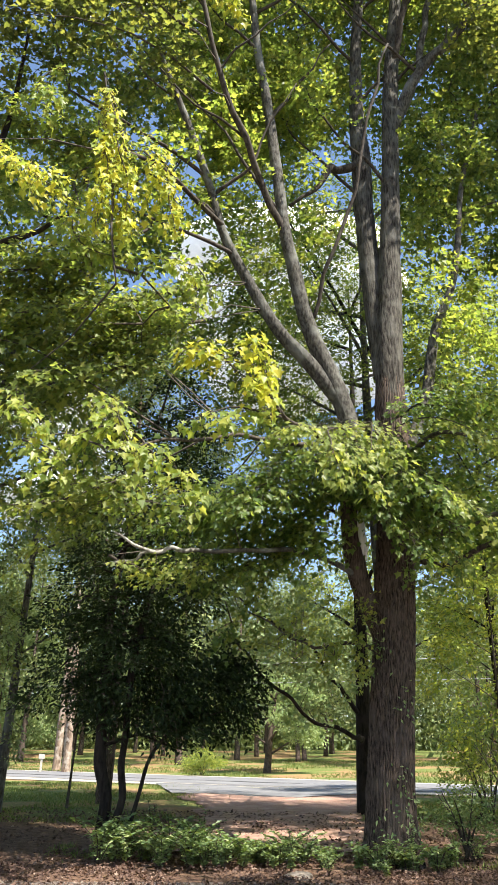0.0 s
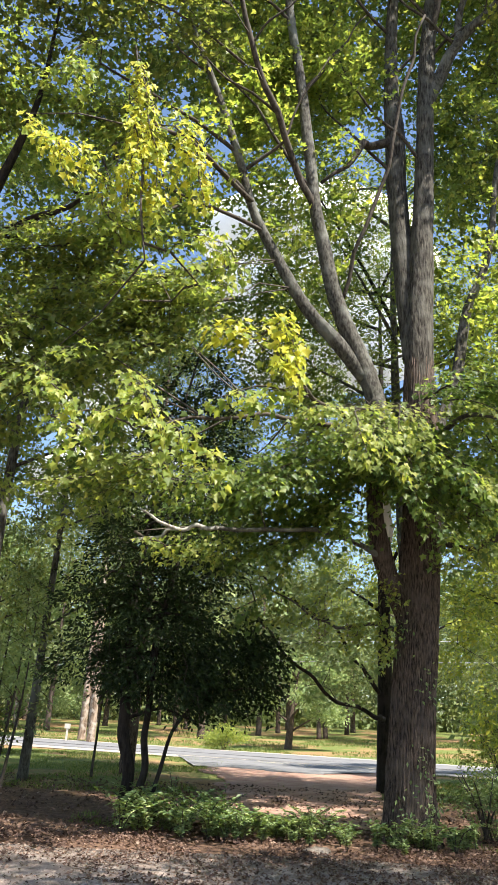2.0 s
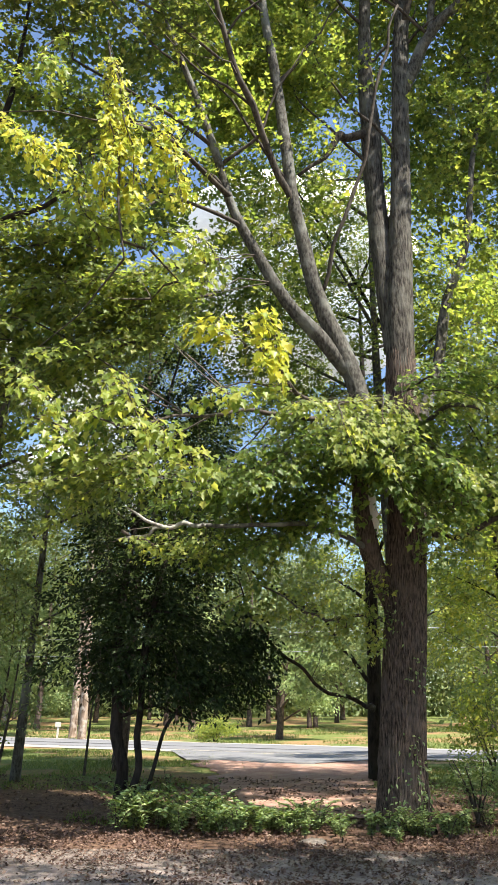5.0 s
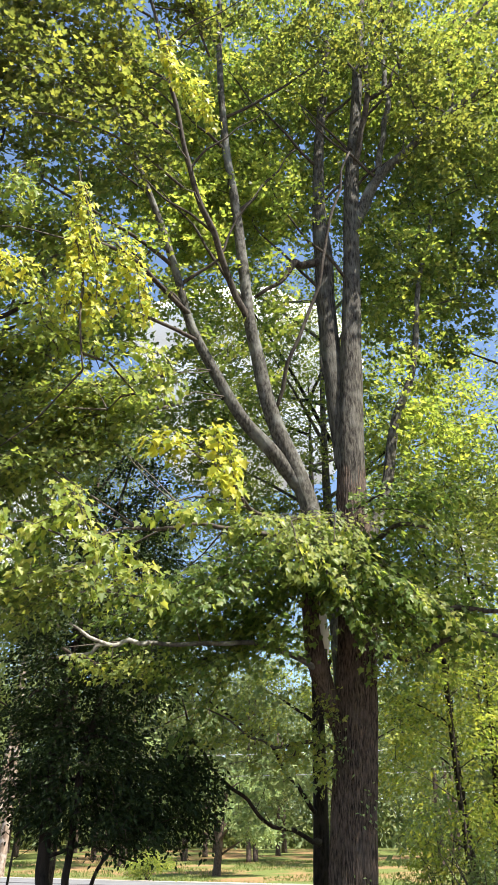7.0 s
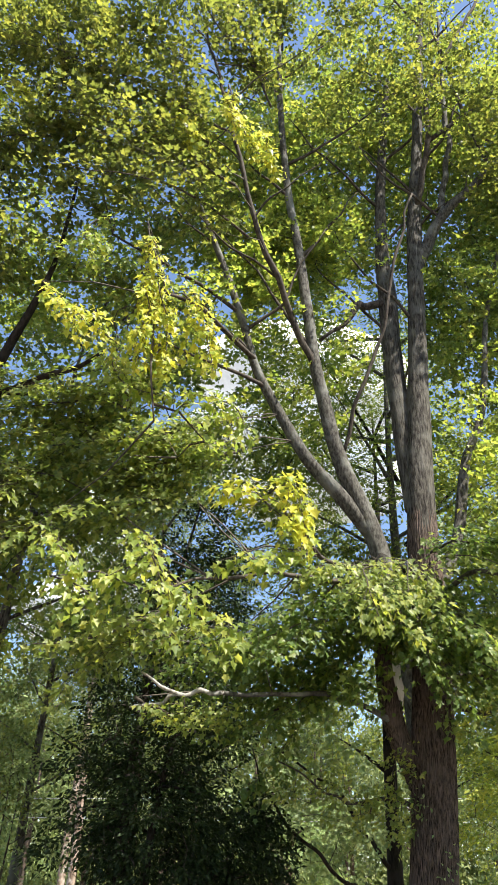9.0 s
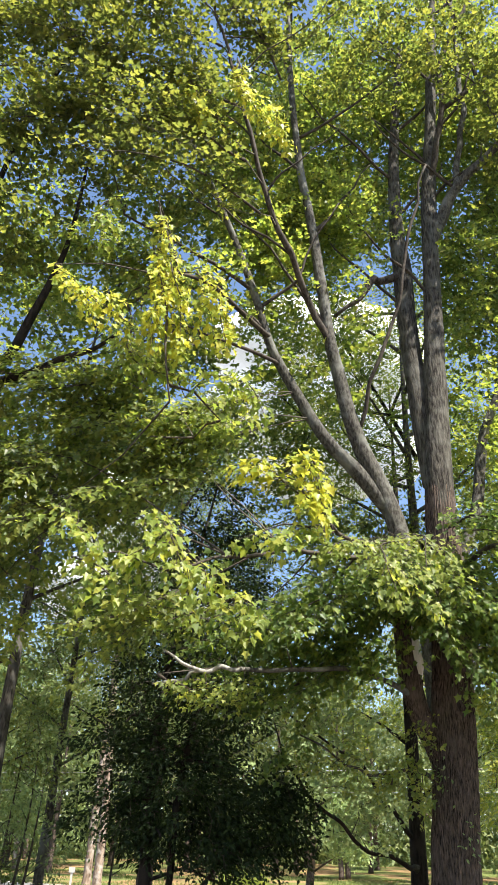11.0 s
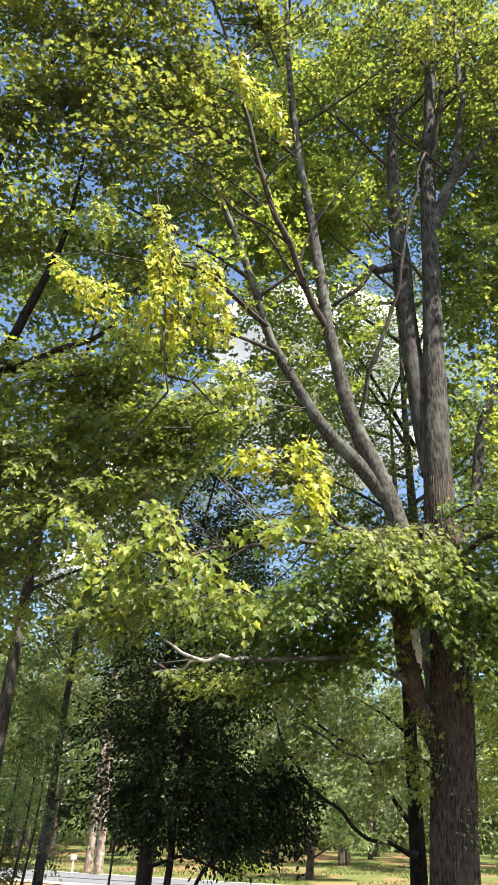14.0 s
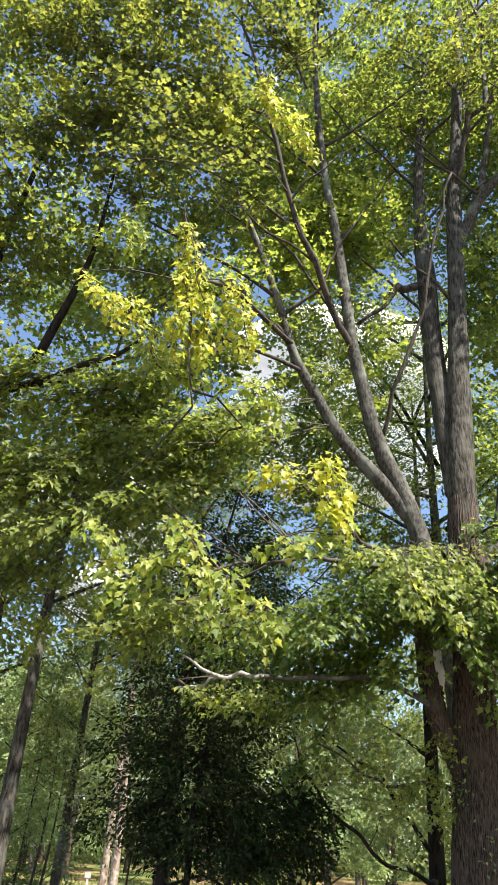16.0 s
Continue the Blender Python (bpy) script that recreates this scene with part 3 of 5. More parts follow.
LEFT = [(2.73, 12.95, 8.6, 0.206), (2.63, 13.05, 10.67, 0.220), (2.56, 13.15, 12.76, 0.222), (2.55, 13.15, 14.50, 0.220), (2.51, 13.15, 16.03, 0.172), (2.62, 13.15, 18.79, 0.138), (3.10, 13.15, 23.65, 0.086)]
FORK = [(3.25, 12.85, 15.1, 0.165), (3.56, 12.75, 15.94, 0.154), (3.95, 12.55, 16.75, 0.127), (4.65, 12.25, 17.37, 0.113), (5.27, 11.85, 17.9, 0.084), (6.38, 11.45, 18.9, 0.056), (7.6, 11.1, 20.2, 0.03)]
FORKUP = [(3.9, 12.6, 16.6, 0.089), (4.45, 12.65, 19.57, 0.081), (4.61, 12.65, 22.60, 0.070), (4.82, 12.65, 26.52, 0.038)]
FORKA = [(5.22, 11.9, 17.85, 0.062), (4.88, 12.15, 20.23, 0.056), (4.69, 11.95, 21.52, 0.050), (4.17, 11.75, 24.40, 0.035)]
FORKB = [(5.86, 11.7, 18.4, 0.062), (6.29, 11.95, 21.80, 0.050), (7.07, 11.85, 24.18, 0.036)]
TOPA = [(3.42, 12.75, 17.4, 0.086), (3.81, 12.25, 19.43, 0.079), (4.01, 12.05, 21.56, 0.066), (5.07, 11.85, 24.11, 0.053), (6.34, 11.65, 27.07, 0.038)]
TOPB = [(3.81, 12.25, 19.43, 0.063), (5.09, 11.95, 20.50, 0.056), (6.67, 11.55, 22.09, 0.050), (8.38, 11.25, 24.65, 0.035)]
SECOND = [(1.91, 12.655, 6.3, 0.19), (1.95, 12.65, 7.27, 0.188), (1.62, 12.55, 8.32, 0.182), (1.15, 12.45, 9.52, 0.156), (0.83, 12.35, 10.97, 0.140), (0.68, 12.25, 11.70, 0.130), (0.53, 12.15, 13.04, 0.122), (0.26, 12.05, 15.31, 0.104), (0.02, 11.95, 16.97, 0.095), (-0.24, 11.75, 20.45, 0.074), (-0.35, 11.55, 25.04, 0.048)]
STEM = [(2.50, 12.90, 3.0, 0.15), (2.32, 12.84, 3.60, 0.17), (2.06, 12.76, 4.2, 0.18), (1.93, 12.70, 4.86, 0.19), (1.90, 12.65, 6.02, 0.193), (1.92, 12.655, 6.45, 0.185)]
LIMBL = [(1.72, 12.58, 7.9, 0.152), (1.13, 12.45, 8.66, 0.144), (0.61, 12.35, 9.20, 0.124), (0.12, 12.25, 10.00, 0.115), (-0.36, 12.05, 10.84, 0.105), (-0.63, 11.95, 11.46, 0.095), (-0.91, 11.75, 12.40, 0.085), (-1.34, 11.55, 13.68, 0.075), (-2.01, 11.15, 15.33, 0.051), (-2.66, 10.75, 16.82, 0.039)]
LIMBC = [(0.70, 12.25, 11.5, 0.072), (0.35, 11.95, 12.14, 0.073), (-0.20, 11.35, 13.32, 0.067), (-0.66, 10.85, 14.17, 0.061), (-1.14, 10.25, 16.04, 0.050), (-1.59, 9.85, 17.75, 0.039), (-2.06, 9.45, 19.76, 0.027)]
CROSS = [(1.2, 12.45, 9.45, 0.042), (1.63, 11.95, 10.94, 0.040), (2.10, 11.65, 12.30, 0.038), (2.48, 11.35, 14.37, 0.034), (2.88, 11.05, 15.81, 0.022)]
SIDE = [(2.82, 12.95, 6.2, 0.13), (3.2, 13.15, 7.2, 0.12), (3.62, 13.3, 8.25, 0.115), (3.83, 13.3, 9.29, 0.11), (4.02, 13.3, 10.1, 0.095), (4.4, 13.3, 11.0, 0.085), (4.67, 13.3, 12.2, 0.075), (4.92, 13.3, 13.9, 0.06), (5.6, 13.4, 16.5, 0.04)]
ELBOW = [(2.56, 13.15, 14.47, 0.123), (2.37, 13.05, 14.27, 0.109), (1.93, 12.85, 13.90, 0.093), (1.71, 12.65, 13.79, 0.092), (1.41, 12.55, 13.16, 0.051), (0.82, 12.55, 12.60, 0.038)]
LOW = [(1.98, 12.7, 4.45, 0.06), (1.33, 12.25, 4.64, 0.045), (0.69, 11.85, 4.66, 0.04), (-0.09, 11.55, 4.58, 0.036), (-0.92, 11.35, 4.54, 0.034)]
LOWEND = [(-0.85, 11.37, 4.545, 0.0345), (-1.2, 11.3, 4.49, 0.034), (-1.48, 11.25, 4.47, 0.032), (-1.82, 11.15, 4.57, 0.025), (-2.11, 11.15, 4.75, 0.016)]
LOWB = [(-1.50, 11.25, 4.47, 0.032), (-1.78, 11.20, 4.33, 0.027), (-2.24, 11.15, 4.23, 0.018)]
RLOW = [(2.8, 12.85, 5.2, 0.09), (3.01, 12.8, 5.26, 0.081), (3.63, 12.55, 5.26, 0.060), (4.33, 12.15, 5.38, 0.049), (5.41, 11.85, 5.34, 0.034)]
RLOWB = [(2.8, 12.85, 4.8, 0.07), (3.01, 12.85, 4.77, 0.059), (3.50, 12.65, 4.66, 0.049), (4.17, 12.45, 4.92, 0.049), (4.87, 12.35, 5.11, 0.039), (5.52, 12.35, 4.81, 0.029)]
LLOW = [(2.3, 12.75, 3.15, 0.042), (1.75, 12.65, 3.3, 0.03), (1.2, 12.6, 3.22, 0.024), (0.76, 12.55, 3.36, 0.02), (0.37, 12.45, 3.62, 0.015), (-0.02, 12.35, 3.76, 0.01)]
# boughs that reach towards the driveway
BOUGHA = [(1.95, 12.7, 6.5, 0.06), (1.3, 11.6, 6.6, 0.05), (0.6, 10.2, 6.4, 0.035), (0.05, 9.2, 6.5, 0.018)]
BOUGHB = [(1.2, 11.7, 6.55, 0.045), (-0.2, 10.6, 6.2, 0.035), (-1.2, 9.4, 5.6, 0.022), (-1.8, 8.8, 5.2, 0.012)]
BOUGHC = [(-0.63, 11.9, 11.5, 0.06), (-1.6, 10.6, 11.6, 0.045), (-2.3, 9.3, 10.9, 0.03), (-2.2, 8.9, 9.4, 0.022), (-2.0, 8.9, 7.9, 0.012)]
BOUGHD = [(-0.36, 12.0, 10.85, 0.05), (-1.3, 11.6, 11.1, 0.035), (-2.4, 11.2, 11.3, 0.02)]
BOUGHE = [(-0.95, 11.75, 12.6, 0.05), (-2.3, 11.0, 13.1, 0.035), (-3.6, 10.2, 13.3, 0.02)]
BOUGHF = [(2.8, 12.7, 6.6, 0.06), (3.2, 11.6, 6.7, 0.045), (3.5, 10.6, 6.3, 0.025)]
# leafy boughs in front of the trunk and over the driveway
HANG_YELLOW = [[(-2.61, 9.00, 12.35, 0.016), (-2.24, 8.90, 10.99, 0.012), (-1.95, 8.90, 9.61, 0.008), (-1.94, 8.80, 8.84, 0.005)],
               [(-4.31, 9.10, 10.88, 0.016), (-3.58, 8.90, 10.07, 0.012), (-2.68, 8.80, 9.24, 0.005)],
               [(-1.82, 9.10, 10.67, 0.016), (-1.33, 8.90, 9.87, 0.012), (-1.18, 8.80, 8.92, 0.005)],
               [(-2.60, 9.00, 11.22, 0.016), (-2.35, 8.90, 10.21, 0.012), (-2.39, 8.80, 8.93, 0.005)]]
TIP_YELLOW = [[(-0.29, 9.60, 7.04, 0.016), (0.12, 9.30, 7.23, 0.012), (0.20, 9.20, 6.62, 0.008), (0.34, 9.10, 6.14, 0.005)],
              [(-0.20, 9.70, 6.90, 0.016), (-0.51, 9.30, 7.04, 0.012), (-0.67, 9.10, 7.04, 0.005)],
              [(0.48, 9.80, 6.19, 0.016), (-0.27, 9.30, 6.06, 0.012), (-0.82, 9.00, 5.76, 0.005)]]
HIGH_YELLOW = [[(-1.40, 9.30, 17.14, 0.016), (-1.07, 9.10, 15.53, 0.012), (-0.71, 9.00, 14.57, 0.008), (-0.45, 9.00, 13.97, 0.005)],
               [(-2.63, 9.30, 16.27, 0.016), (-2.18, 9.10, 15.50, 0.012), (-1.86, 9.00, 14.80, 0.005)],
               [(-6.68, 9.20, 16.83, 0.016), (-5.99, 9.00, 16.52, 0.012), (-5.54, 9.00, 15.97, 0.005)]]
DROOP_LIME = [[(-2.40, 9.60, 6.40, 0.016), (-1.93, 9.10, 5.97, 0.012), (-1.63, 8.90, 5.33, 0.008), (-1.41, 8.80, 4.75, 0.005)],
              [(-1.68, 9.30, 5.77, 0.016), (-2.01, 9.00, 5.64, 0.012), (-2.29, 8.80, 5.40, 0.005)],
              [(-3.64, 9.60, 6.49, 0.016), (-3.18, 9.10, 6.01, 0.012), (-2.82, 8.90, 5.57, 0.005)],
              [(-3.28, 9.50, 5.62, 0.016), (-2.67, 9.10, 5.29, 0.012), (-2.46, 8.90, 4.92, 0.005)],
              [(-1.67, 9.40, 5.56, 0.016), (-1.33, 9.00, 5.28, 0.012), (-1.26, 8.90, 5.08, 0.005)],
              [(-1.32, 9.60, 5.00, 0.016), (-0.87, 9.10, 5.01, 0.012), (-0.66, 8.90, 4.82, 0.005)],
              [(-1.92, 9.80, 8.56, 0.016), (-1.43, 9.30, 8.67, 0.012), (-0.86, 9.10, 8.34, 0.008), (-0.58, 9.00, 7.76, 0.005)],
              [(-3.48, 9.60, 13.20, 0.016), (-3.80, 9.20, 12.23, 0.012), (-3.48, 9.00, 11.40, 0.005)],
              [(-2.81, 9.60, 10.57, 0.016), (-2.82, 9.20, 9.00, 0.012), (-2.01, 9.00, 8.44, 0.005)]]
LOW_LIME = [[(1.88, 11.60, 6.84, 0.016), (1.27, 10.40, 6.24, 0.012), (1.21, 9.60, 5.58, 0.008), (1.30, 9.30, 5.04, 0.005)],
            [(1.88, 11.60, 6.84, 0.016), (0.90, 10.60, 6.40, 0.012), (0.33, 10.00, 5.95, 0.005)],
            [(2.03, 11.80, 7.04, 0.016), (2.01, 10.80, 6.52, 0.012), (1.91, 10.30, 5.77, 0.005)],
            [(2.71, 12.20, 7.12, 0.016), (3.14, 11.20, 6.88, 0.012), (3.60, 10.60, 6.40, 0.005)],
            [(2.73, 12.20, 6.28, 0.016), (3.01, 11.20, 5.76, 0.012), (3.28, 10.60, 5.15, 0.005)]]
LOW_GREEN = [[(1.93, 12.00, 6.59, 0.03), (0.85, 11.20, 5.91, 0.018), (-0.23, 10.40, 5.13, 0.006)],
             [(1.95, 12.30, 6.18, 0.03), (0.83, 12.00, 5.74, 0.018), (-0.59, 11.80, 5.34, 0.006)],
             [(1.69, 12.60, 5.96, 0.03), (0.95, 12.40, 5.47, 0.018), (0.27, 12.20, 4.83, 0.006)],
             [(2.53, 12.40, 6.97, 0.03), (2.60, 11.60, 6.26, 0.018), (2.66, 11.00, 5.41, 0.006)],
             [(2.27, 12.20, 6.67, 0.03), (1.94, 11.40, 6.07, 0.018), (1.92, 11.00, 5.48, 0.006)],
             [(2.78, 12.40, 7.43, 0.03), (3.00, 11.60, 7.31, 0.018), (3.58, 11.00, 7.06, 0.006)],
             [(0.65, 12.20, 5.89, 0.03), (-0.51, 12.00, 5.50, 0.018), (-1.51, 11.90, 5.06, 0.006)],
             [(2.84, 12.40, 5.94, 0.03), (3.06, 11.60, 5.33, 0.018), (3.44, 11.00, 4.84, 0.006)],
             [(1.07, 12.60, 5.34, 0.03), (0.09, 12.40, 4.60, 0.018), (-0.64, 12.30, 4.20, 0.006)],
             [(2.55, 12.20, 6.47, 0.03), (2.24, 11.40, 5.70, 0.018), (2.37, 11.20, 5.11, 0.006)]]
HIGH_GREEN = [[(-0.45, 10.40, 18.02, 0.03), (-1.07, 9.80, 19.86, 0.018), (-1.62, 9.40, 22.60, 0.006)],
              [(-0.62, 10.20, 18.85, 0.03), (-1.74, 9.40, 19.61, 0.018), (-2.77, 8.80, 20.99, 0.006)],
              [(-0.22, 10.60, 20.79, 0.03), (-0.41, 10.20, 22.53, 0.018), (-0.80, 9.80, 25.10, 0.006)],
              [(-0.80, 10.00, 13.09, 0.03), (-2.36, 9.20, 13.58, 0.018), (-4.30, 8.60, 13.40, 0.006)],
              [(-1.09, 9.90, 14.49, 0.03), (-3.06, 9.00, 15.04, 0.018), (-5.06, 8.40, 14.83, 0.006)],
              [(-1.41, 9.70, 16.10, 0.03), (-3.71, 8.80, 16.68, 0.018), (-5.89, 8.20, 16.84, 0.006)],
              [(-1.78, 9.60, 18.06, 0.03), (-3.80, 8.60, 18.53, 0.018), (-5.62, 8.00, 19.46, 0.006)],
              [(-1.49, 9.80, 15.27, 0.03), (-2.23, 9.20, 15.93, 0.018), (-2.71, 8.80, 17.56, 0.006)],
              [(-5.01, 9.40, 17.86, 0.03), (-5.83, 8.80, 18.15, 0.018), (-7.21, 8.40, 18.06, 0.006)],
              [(-3.97, 9.40, 15.21, 0.03), (-5.11, 8.80, 14.51, 0.018), (-6.24, 8.40, 13.74, 0.006)]]
LEFT_GREEN = [[(-2.00, 11.50, 11.08, 0.03), (-3.34, 10.60, 9.54, 0.018), (-4.68, 10.00, 8.82, 0.006)],
              [(-0.80, 11.80, 9.93, 0.03), (-2.46, 10.80, 8.84, 0.018), (-3.86, 10.00, 8.06, 0.006)],
              [(-3.82, 10.80, 8.44, 0.03), (-4.46, 10.20, 7.51, 0.018), (-5.02, 9.80, 6.97, 0.006)],
              [(-0.86, 11.60, 9.02, 0.03), (-2.00, 10.80, 8.27, 0.018), (-2.98, 10.20, 7.57, 0.006)],
              [(-1.70, 11.20, 7.93, 0.03), (-2.45, 10.60, 7.38, 0.018), (-3.17, 10.00, 6.75, 0.006)],
              [(-3.63, 10.80, 7.33, 0.03), (-4.08, 10.20, 6.62, 0.018), (-4.70, 9.80, 6.04, 0.006)],
              [(-1.76, 11.00, 5.70, 0.03), (-2.65, 10.40, 5.12, 0.018), (-3.49, 10.00, 4.80, 0.006)],
              [(-0.71, 12.20, 5.74, 0.03), (-1.85, 12.00, 5.54, 0.018), (-2.74, 11.80, 5.26, 0.006)],
              [(-2.19, 11.30, 4.41, 0.03), (-1.80, 11.10, 4.21, 0.018), (-1.44, 11.00, 4.13, 0.006)],
              [(-1.90, 11.80, 12.56, 0.03), (-2.97, 10.80, 12.25, 0.018), (-4.37, 10.20, 12.39, 0.006)],
              [(-4.58, 10.60, 9.49, 0.03), (-5.05, 10.20, 9.31, 0.018), (-5.66, 9.80, 9.12, 0.006)]]
for k, pts in enumerate((RIGHT, LEFT, SECOND, LIMBL, SIDE, STEM)):
    limb(pts, maple, "limb", STEMBARK if k < 2 else BARK if k == 5 else LIMBBARK, 28, 0.12, rough=0.08, seed=20 + k, furrow=0.05 if k < 2 else 0.015)
for k, pts in enumerate((FORK, FORKUP, FORKA, FORKB, TOPA, TOPB, LIMBC, CROSS, ELBOW, LOWEND, LOWB, LOW, RLOW, RLOWB, LLOW, BOUGHA, BOUGHB, BOUGHC, BOUGHD, BOUGHE, BOUGHF)):
    limb(pts, maple, "branch", PALETWIG if k in (9, 10) else LIMBBARK if k < 2 or k == 11 else TWIGBARK, 9, 0.2, rough=0.10, seed=50 + k)
# torn strip of bare wood on the second stem, sun on it put into its white
tv, tq, tc, tn = [], [], [], 0
for k, (dx, lo, hi, r) in enumerate(((0.0, 4.78, 5.62, 0.05), (0.045, 4.70, 5.40, 0.042), (-0.04, 4.95, 5.74, 0.036), (0.02, 5.05, 5.88, 0.03), (0.075, 4.85, 5.22, 0.03))):
    v, q, c = tube([(2.07 + dx, 12.50 + abs(dx) * 0.8, lo, r * 0.3), (2.06 + dx, 12.475 + abs(dx) * 0.8, lo + (hi - lo) * 0.3, r), (2.05 + dx * 0.8, 12.475 + abs(dx) * 0.8, lo + (hi - lo) * 0.7, r * 0.9), (2.035 + dx * 0.5, 12.49 + abs(dx) * 0.8, hi, r * 0.15)], 8, 0.07, 0.35, seed=77 + k)
    tv.append(v)
    tq.append(q + tn)
    tc.append(c + tn)
    tn += len(v)
part("torn_wood", mesh_from("torn_wood", np.vstack(tv), [np.vstack(tq), np.vstack(tc)], BAREWOOD), maple, "splinters of bare torn wood, whitened as if sunlit")

UPPER = [RIGHT, LEFT, FORK, FORKUP, FORKA, FORKB, TOPA, TOPB, SECOND, LIMBL, LIMBC, ELBOW, SIDE]
LOWER = [BOUGHA, BOUGHB, LOW, RLOW, RLOWB, LLOW, BOUGHF]
# dark side branches that fork through the upper crown
rb = np.random.default_rng(61)
SIDES = []
for src, lo, count in ((RIGHT, 12.5, 7), (LEFT, 12.5, 5), (SECOND, 11.0, 7), (LIMBL, 10.0, 4), (FORK, 16.0, 4), (LIMBC, 13.0, 5)):
    line = smooth_path(src, 0.2)
    line = line[line[:, 2] > lo]
    for k in range(count):
        x, y, z, r = line[int((k + rb.uniform(0.1, 0.9)) / count * (len(line) - 1))]
        a = rb.uniform(-0.35, 0.35) + (0.0 if k % 2 else math.pi)
        ln = rb.uniform(2.0, 3.8)
        u = np.array([math.cos(a), -abs(math.sin(a)) - 0.12, rb.uniform(0.7, 1.5)])
        u = u / np.linalg.norm(u) * ln
        r1 = min(r * 0.5, 0.05)
        pts = [(x, y, z, r1), (x + u[0] * 0.35 + rb.normal(0, 0.1), y + u[1] * 0.35, z + u[2] * 0.28, r1 * 0.75), (x + u[0] * 0.7 + rb.normal(0, 0.12), y + u[1] * 0.7, z + u[2] * 0.65, r1 * 0.5), (x + u[0], y + u[1], z + u[2], r1 * 0.25)]
        limb(pts, maple, "branch", TWIGBARK, 6, 0.25, rough=0.1, seed=200 + len(SIDES))
        SIDES.append(pts)
UPPER = UPPER + SIDES
sprays("crown", in_volumes([(3.8, 14.6, 21.5, 3.4, 2.2, 4.6, 5), (0.2, 14.0, 21.0, 2.8, 2.1, 4.2, 4), (6.8, 14.0, 19.0, 2.4, 2.4, 4.2, 4), (5.6, 14.6, 15.2, 2.0, 1.8, 2.6, 2.4), (-2.6, 12.0, 17.6, 2.4, 2.0, 3.0, 3), (4, 14, 28, 6, 3, 3.5, 3), (0.0, 13.8, 17.2, 2.6, 1.4, 1.8, 2.4), (8.6, 13.6, 15.5, 1.6, 1.6, 3.4, 2), (8.8, 12.4, 23.0, 2.0, 1.8, 2.6, 1.6)],
                             4300, 0.08, 0.9, 2.3), maple, GREEN, 0.14, 14, 0.62, 0.22, label="upper crown of green maple leaves", limbs=UPPER, out_from=(2.6, 12.9, 15))
sprays("crown", in_volumes([(3.2, 11.0, 20.6, 4.4, 1.2, 2.8, 2.2), (6.0, 11.4, 17.8, 2.0, 1.2, 2.2, 1.6), (3.5, 14.4, 22.5, 4.5, 1.4, 2.2, 2.0), (-3.0, 8.2, 19.5, 3.0, 1.5, 1.6, 1.4), (2.0, 9.6, 24.0, 6.0, 1.6, 2.4, 3)],
                             1100, 0.22, 1.1, 6.4), maple, OLIVELEAF, 0.125, 12, 0.6, 0.25, label="open outer boughs of the upper crown", limbs=UPPER, out_from=(2.6, 12.9, 15))
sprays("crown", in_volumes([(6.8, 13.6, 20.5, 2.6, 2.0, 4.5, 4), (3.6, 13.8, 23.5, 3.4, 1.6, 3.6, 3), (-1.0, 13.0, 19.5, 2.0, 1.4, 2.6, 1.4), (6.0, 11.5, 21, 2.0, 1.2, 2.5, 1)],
                             700, 0.08, 0.9, 4.1), maple, LIME, 0.12, 13, 0.6, 0.2, label="maple leaves coloured light green as if lit from above", limbs=UPPER, out_from=(2.6, 12.9, 15))
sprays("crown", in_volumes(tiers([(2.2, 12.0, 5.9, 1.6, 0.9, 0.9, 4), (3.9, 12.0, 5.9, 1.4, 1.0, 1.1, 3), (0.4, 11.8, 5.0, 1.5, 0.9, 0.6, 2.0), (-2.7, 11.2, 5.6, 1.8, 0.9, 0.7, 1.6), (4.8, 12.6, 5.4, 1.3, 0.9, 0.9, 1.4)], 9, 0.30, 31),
                             420, 0.05, 1.5, 0.7), maple, BOUGHLEAF, 0.115, 11, 0.6, 0.45, 0.3, LOBED, "inner low boughs of maple leaves coloured as if shaded", LOWER, (2.4, 13, 5.5))
sprays("crown", in_volumes(tiers([(-2.7, 10.9, 8.2, 2.0, 1.0, 1.2, 3), (-4.6, 10.7, 7.0, 1.6, 1.1, 2.0, 3.2), (-3.2, 10.6, 9.6, 1.9, 1.0, 1.0, 2.0), (-3.8, 11.0, 12.2, 1.9, 1.2, 1.4, 2.0)], 12, 0.28, 33),
                             520, 0.05, 1.4, 5.5), maple, GREEN, 0.115, 11, 0.6, 0.45, 0.3, LOBED, "layered green maple boughs over the driveway", [BOUGHC, BOUGHD, BOUGHE, BOUGHB, LIMBL], (1, 13, 8))
NEAR = [BOUGHA, BOUGHB, BOUGHC, BOUGHD, BOUGHE, BOUGHF, LIMBL, SECOND, LIMBC]
SPREAD = [BOUGHA, BOUGHB, BOUGHD, BOUGHE, LIMBL, SECOND]
fronds(LOW_GREEN, maple, BOUGHLEAF, 0.108, 5, 0.45, 0.5, 0.11, 7, 0.55, "low drooping boughs of leaves coloured deep green as if shaded", 31, NEAR)
fronds(LOW_LIME, maple, LIME, 0.098, 2, 0.5, 0.45, 0.12, 7, 0.7, "drooping maple boughs coloured light green as if lit", 32, NEAR)
fronds(LEFT_GREEN[:6] + LEFT_GREEN[7:8] + LEFT_GREEN[9:], maple, GREEN, 0.11, 3, 0.45, 0.55, 0.12, 7, 0.45, "layered boughs of mid green leaves", 33, SPREAD)
fronds(LEFT_GREEN[8:9], maple, LIME, 0.09, 1, 0.1, 0.3, 0.11, 6, 0.6, "small leaf spray under the pale branch", 45, [LOW])
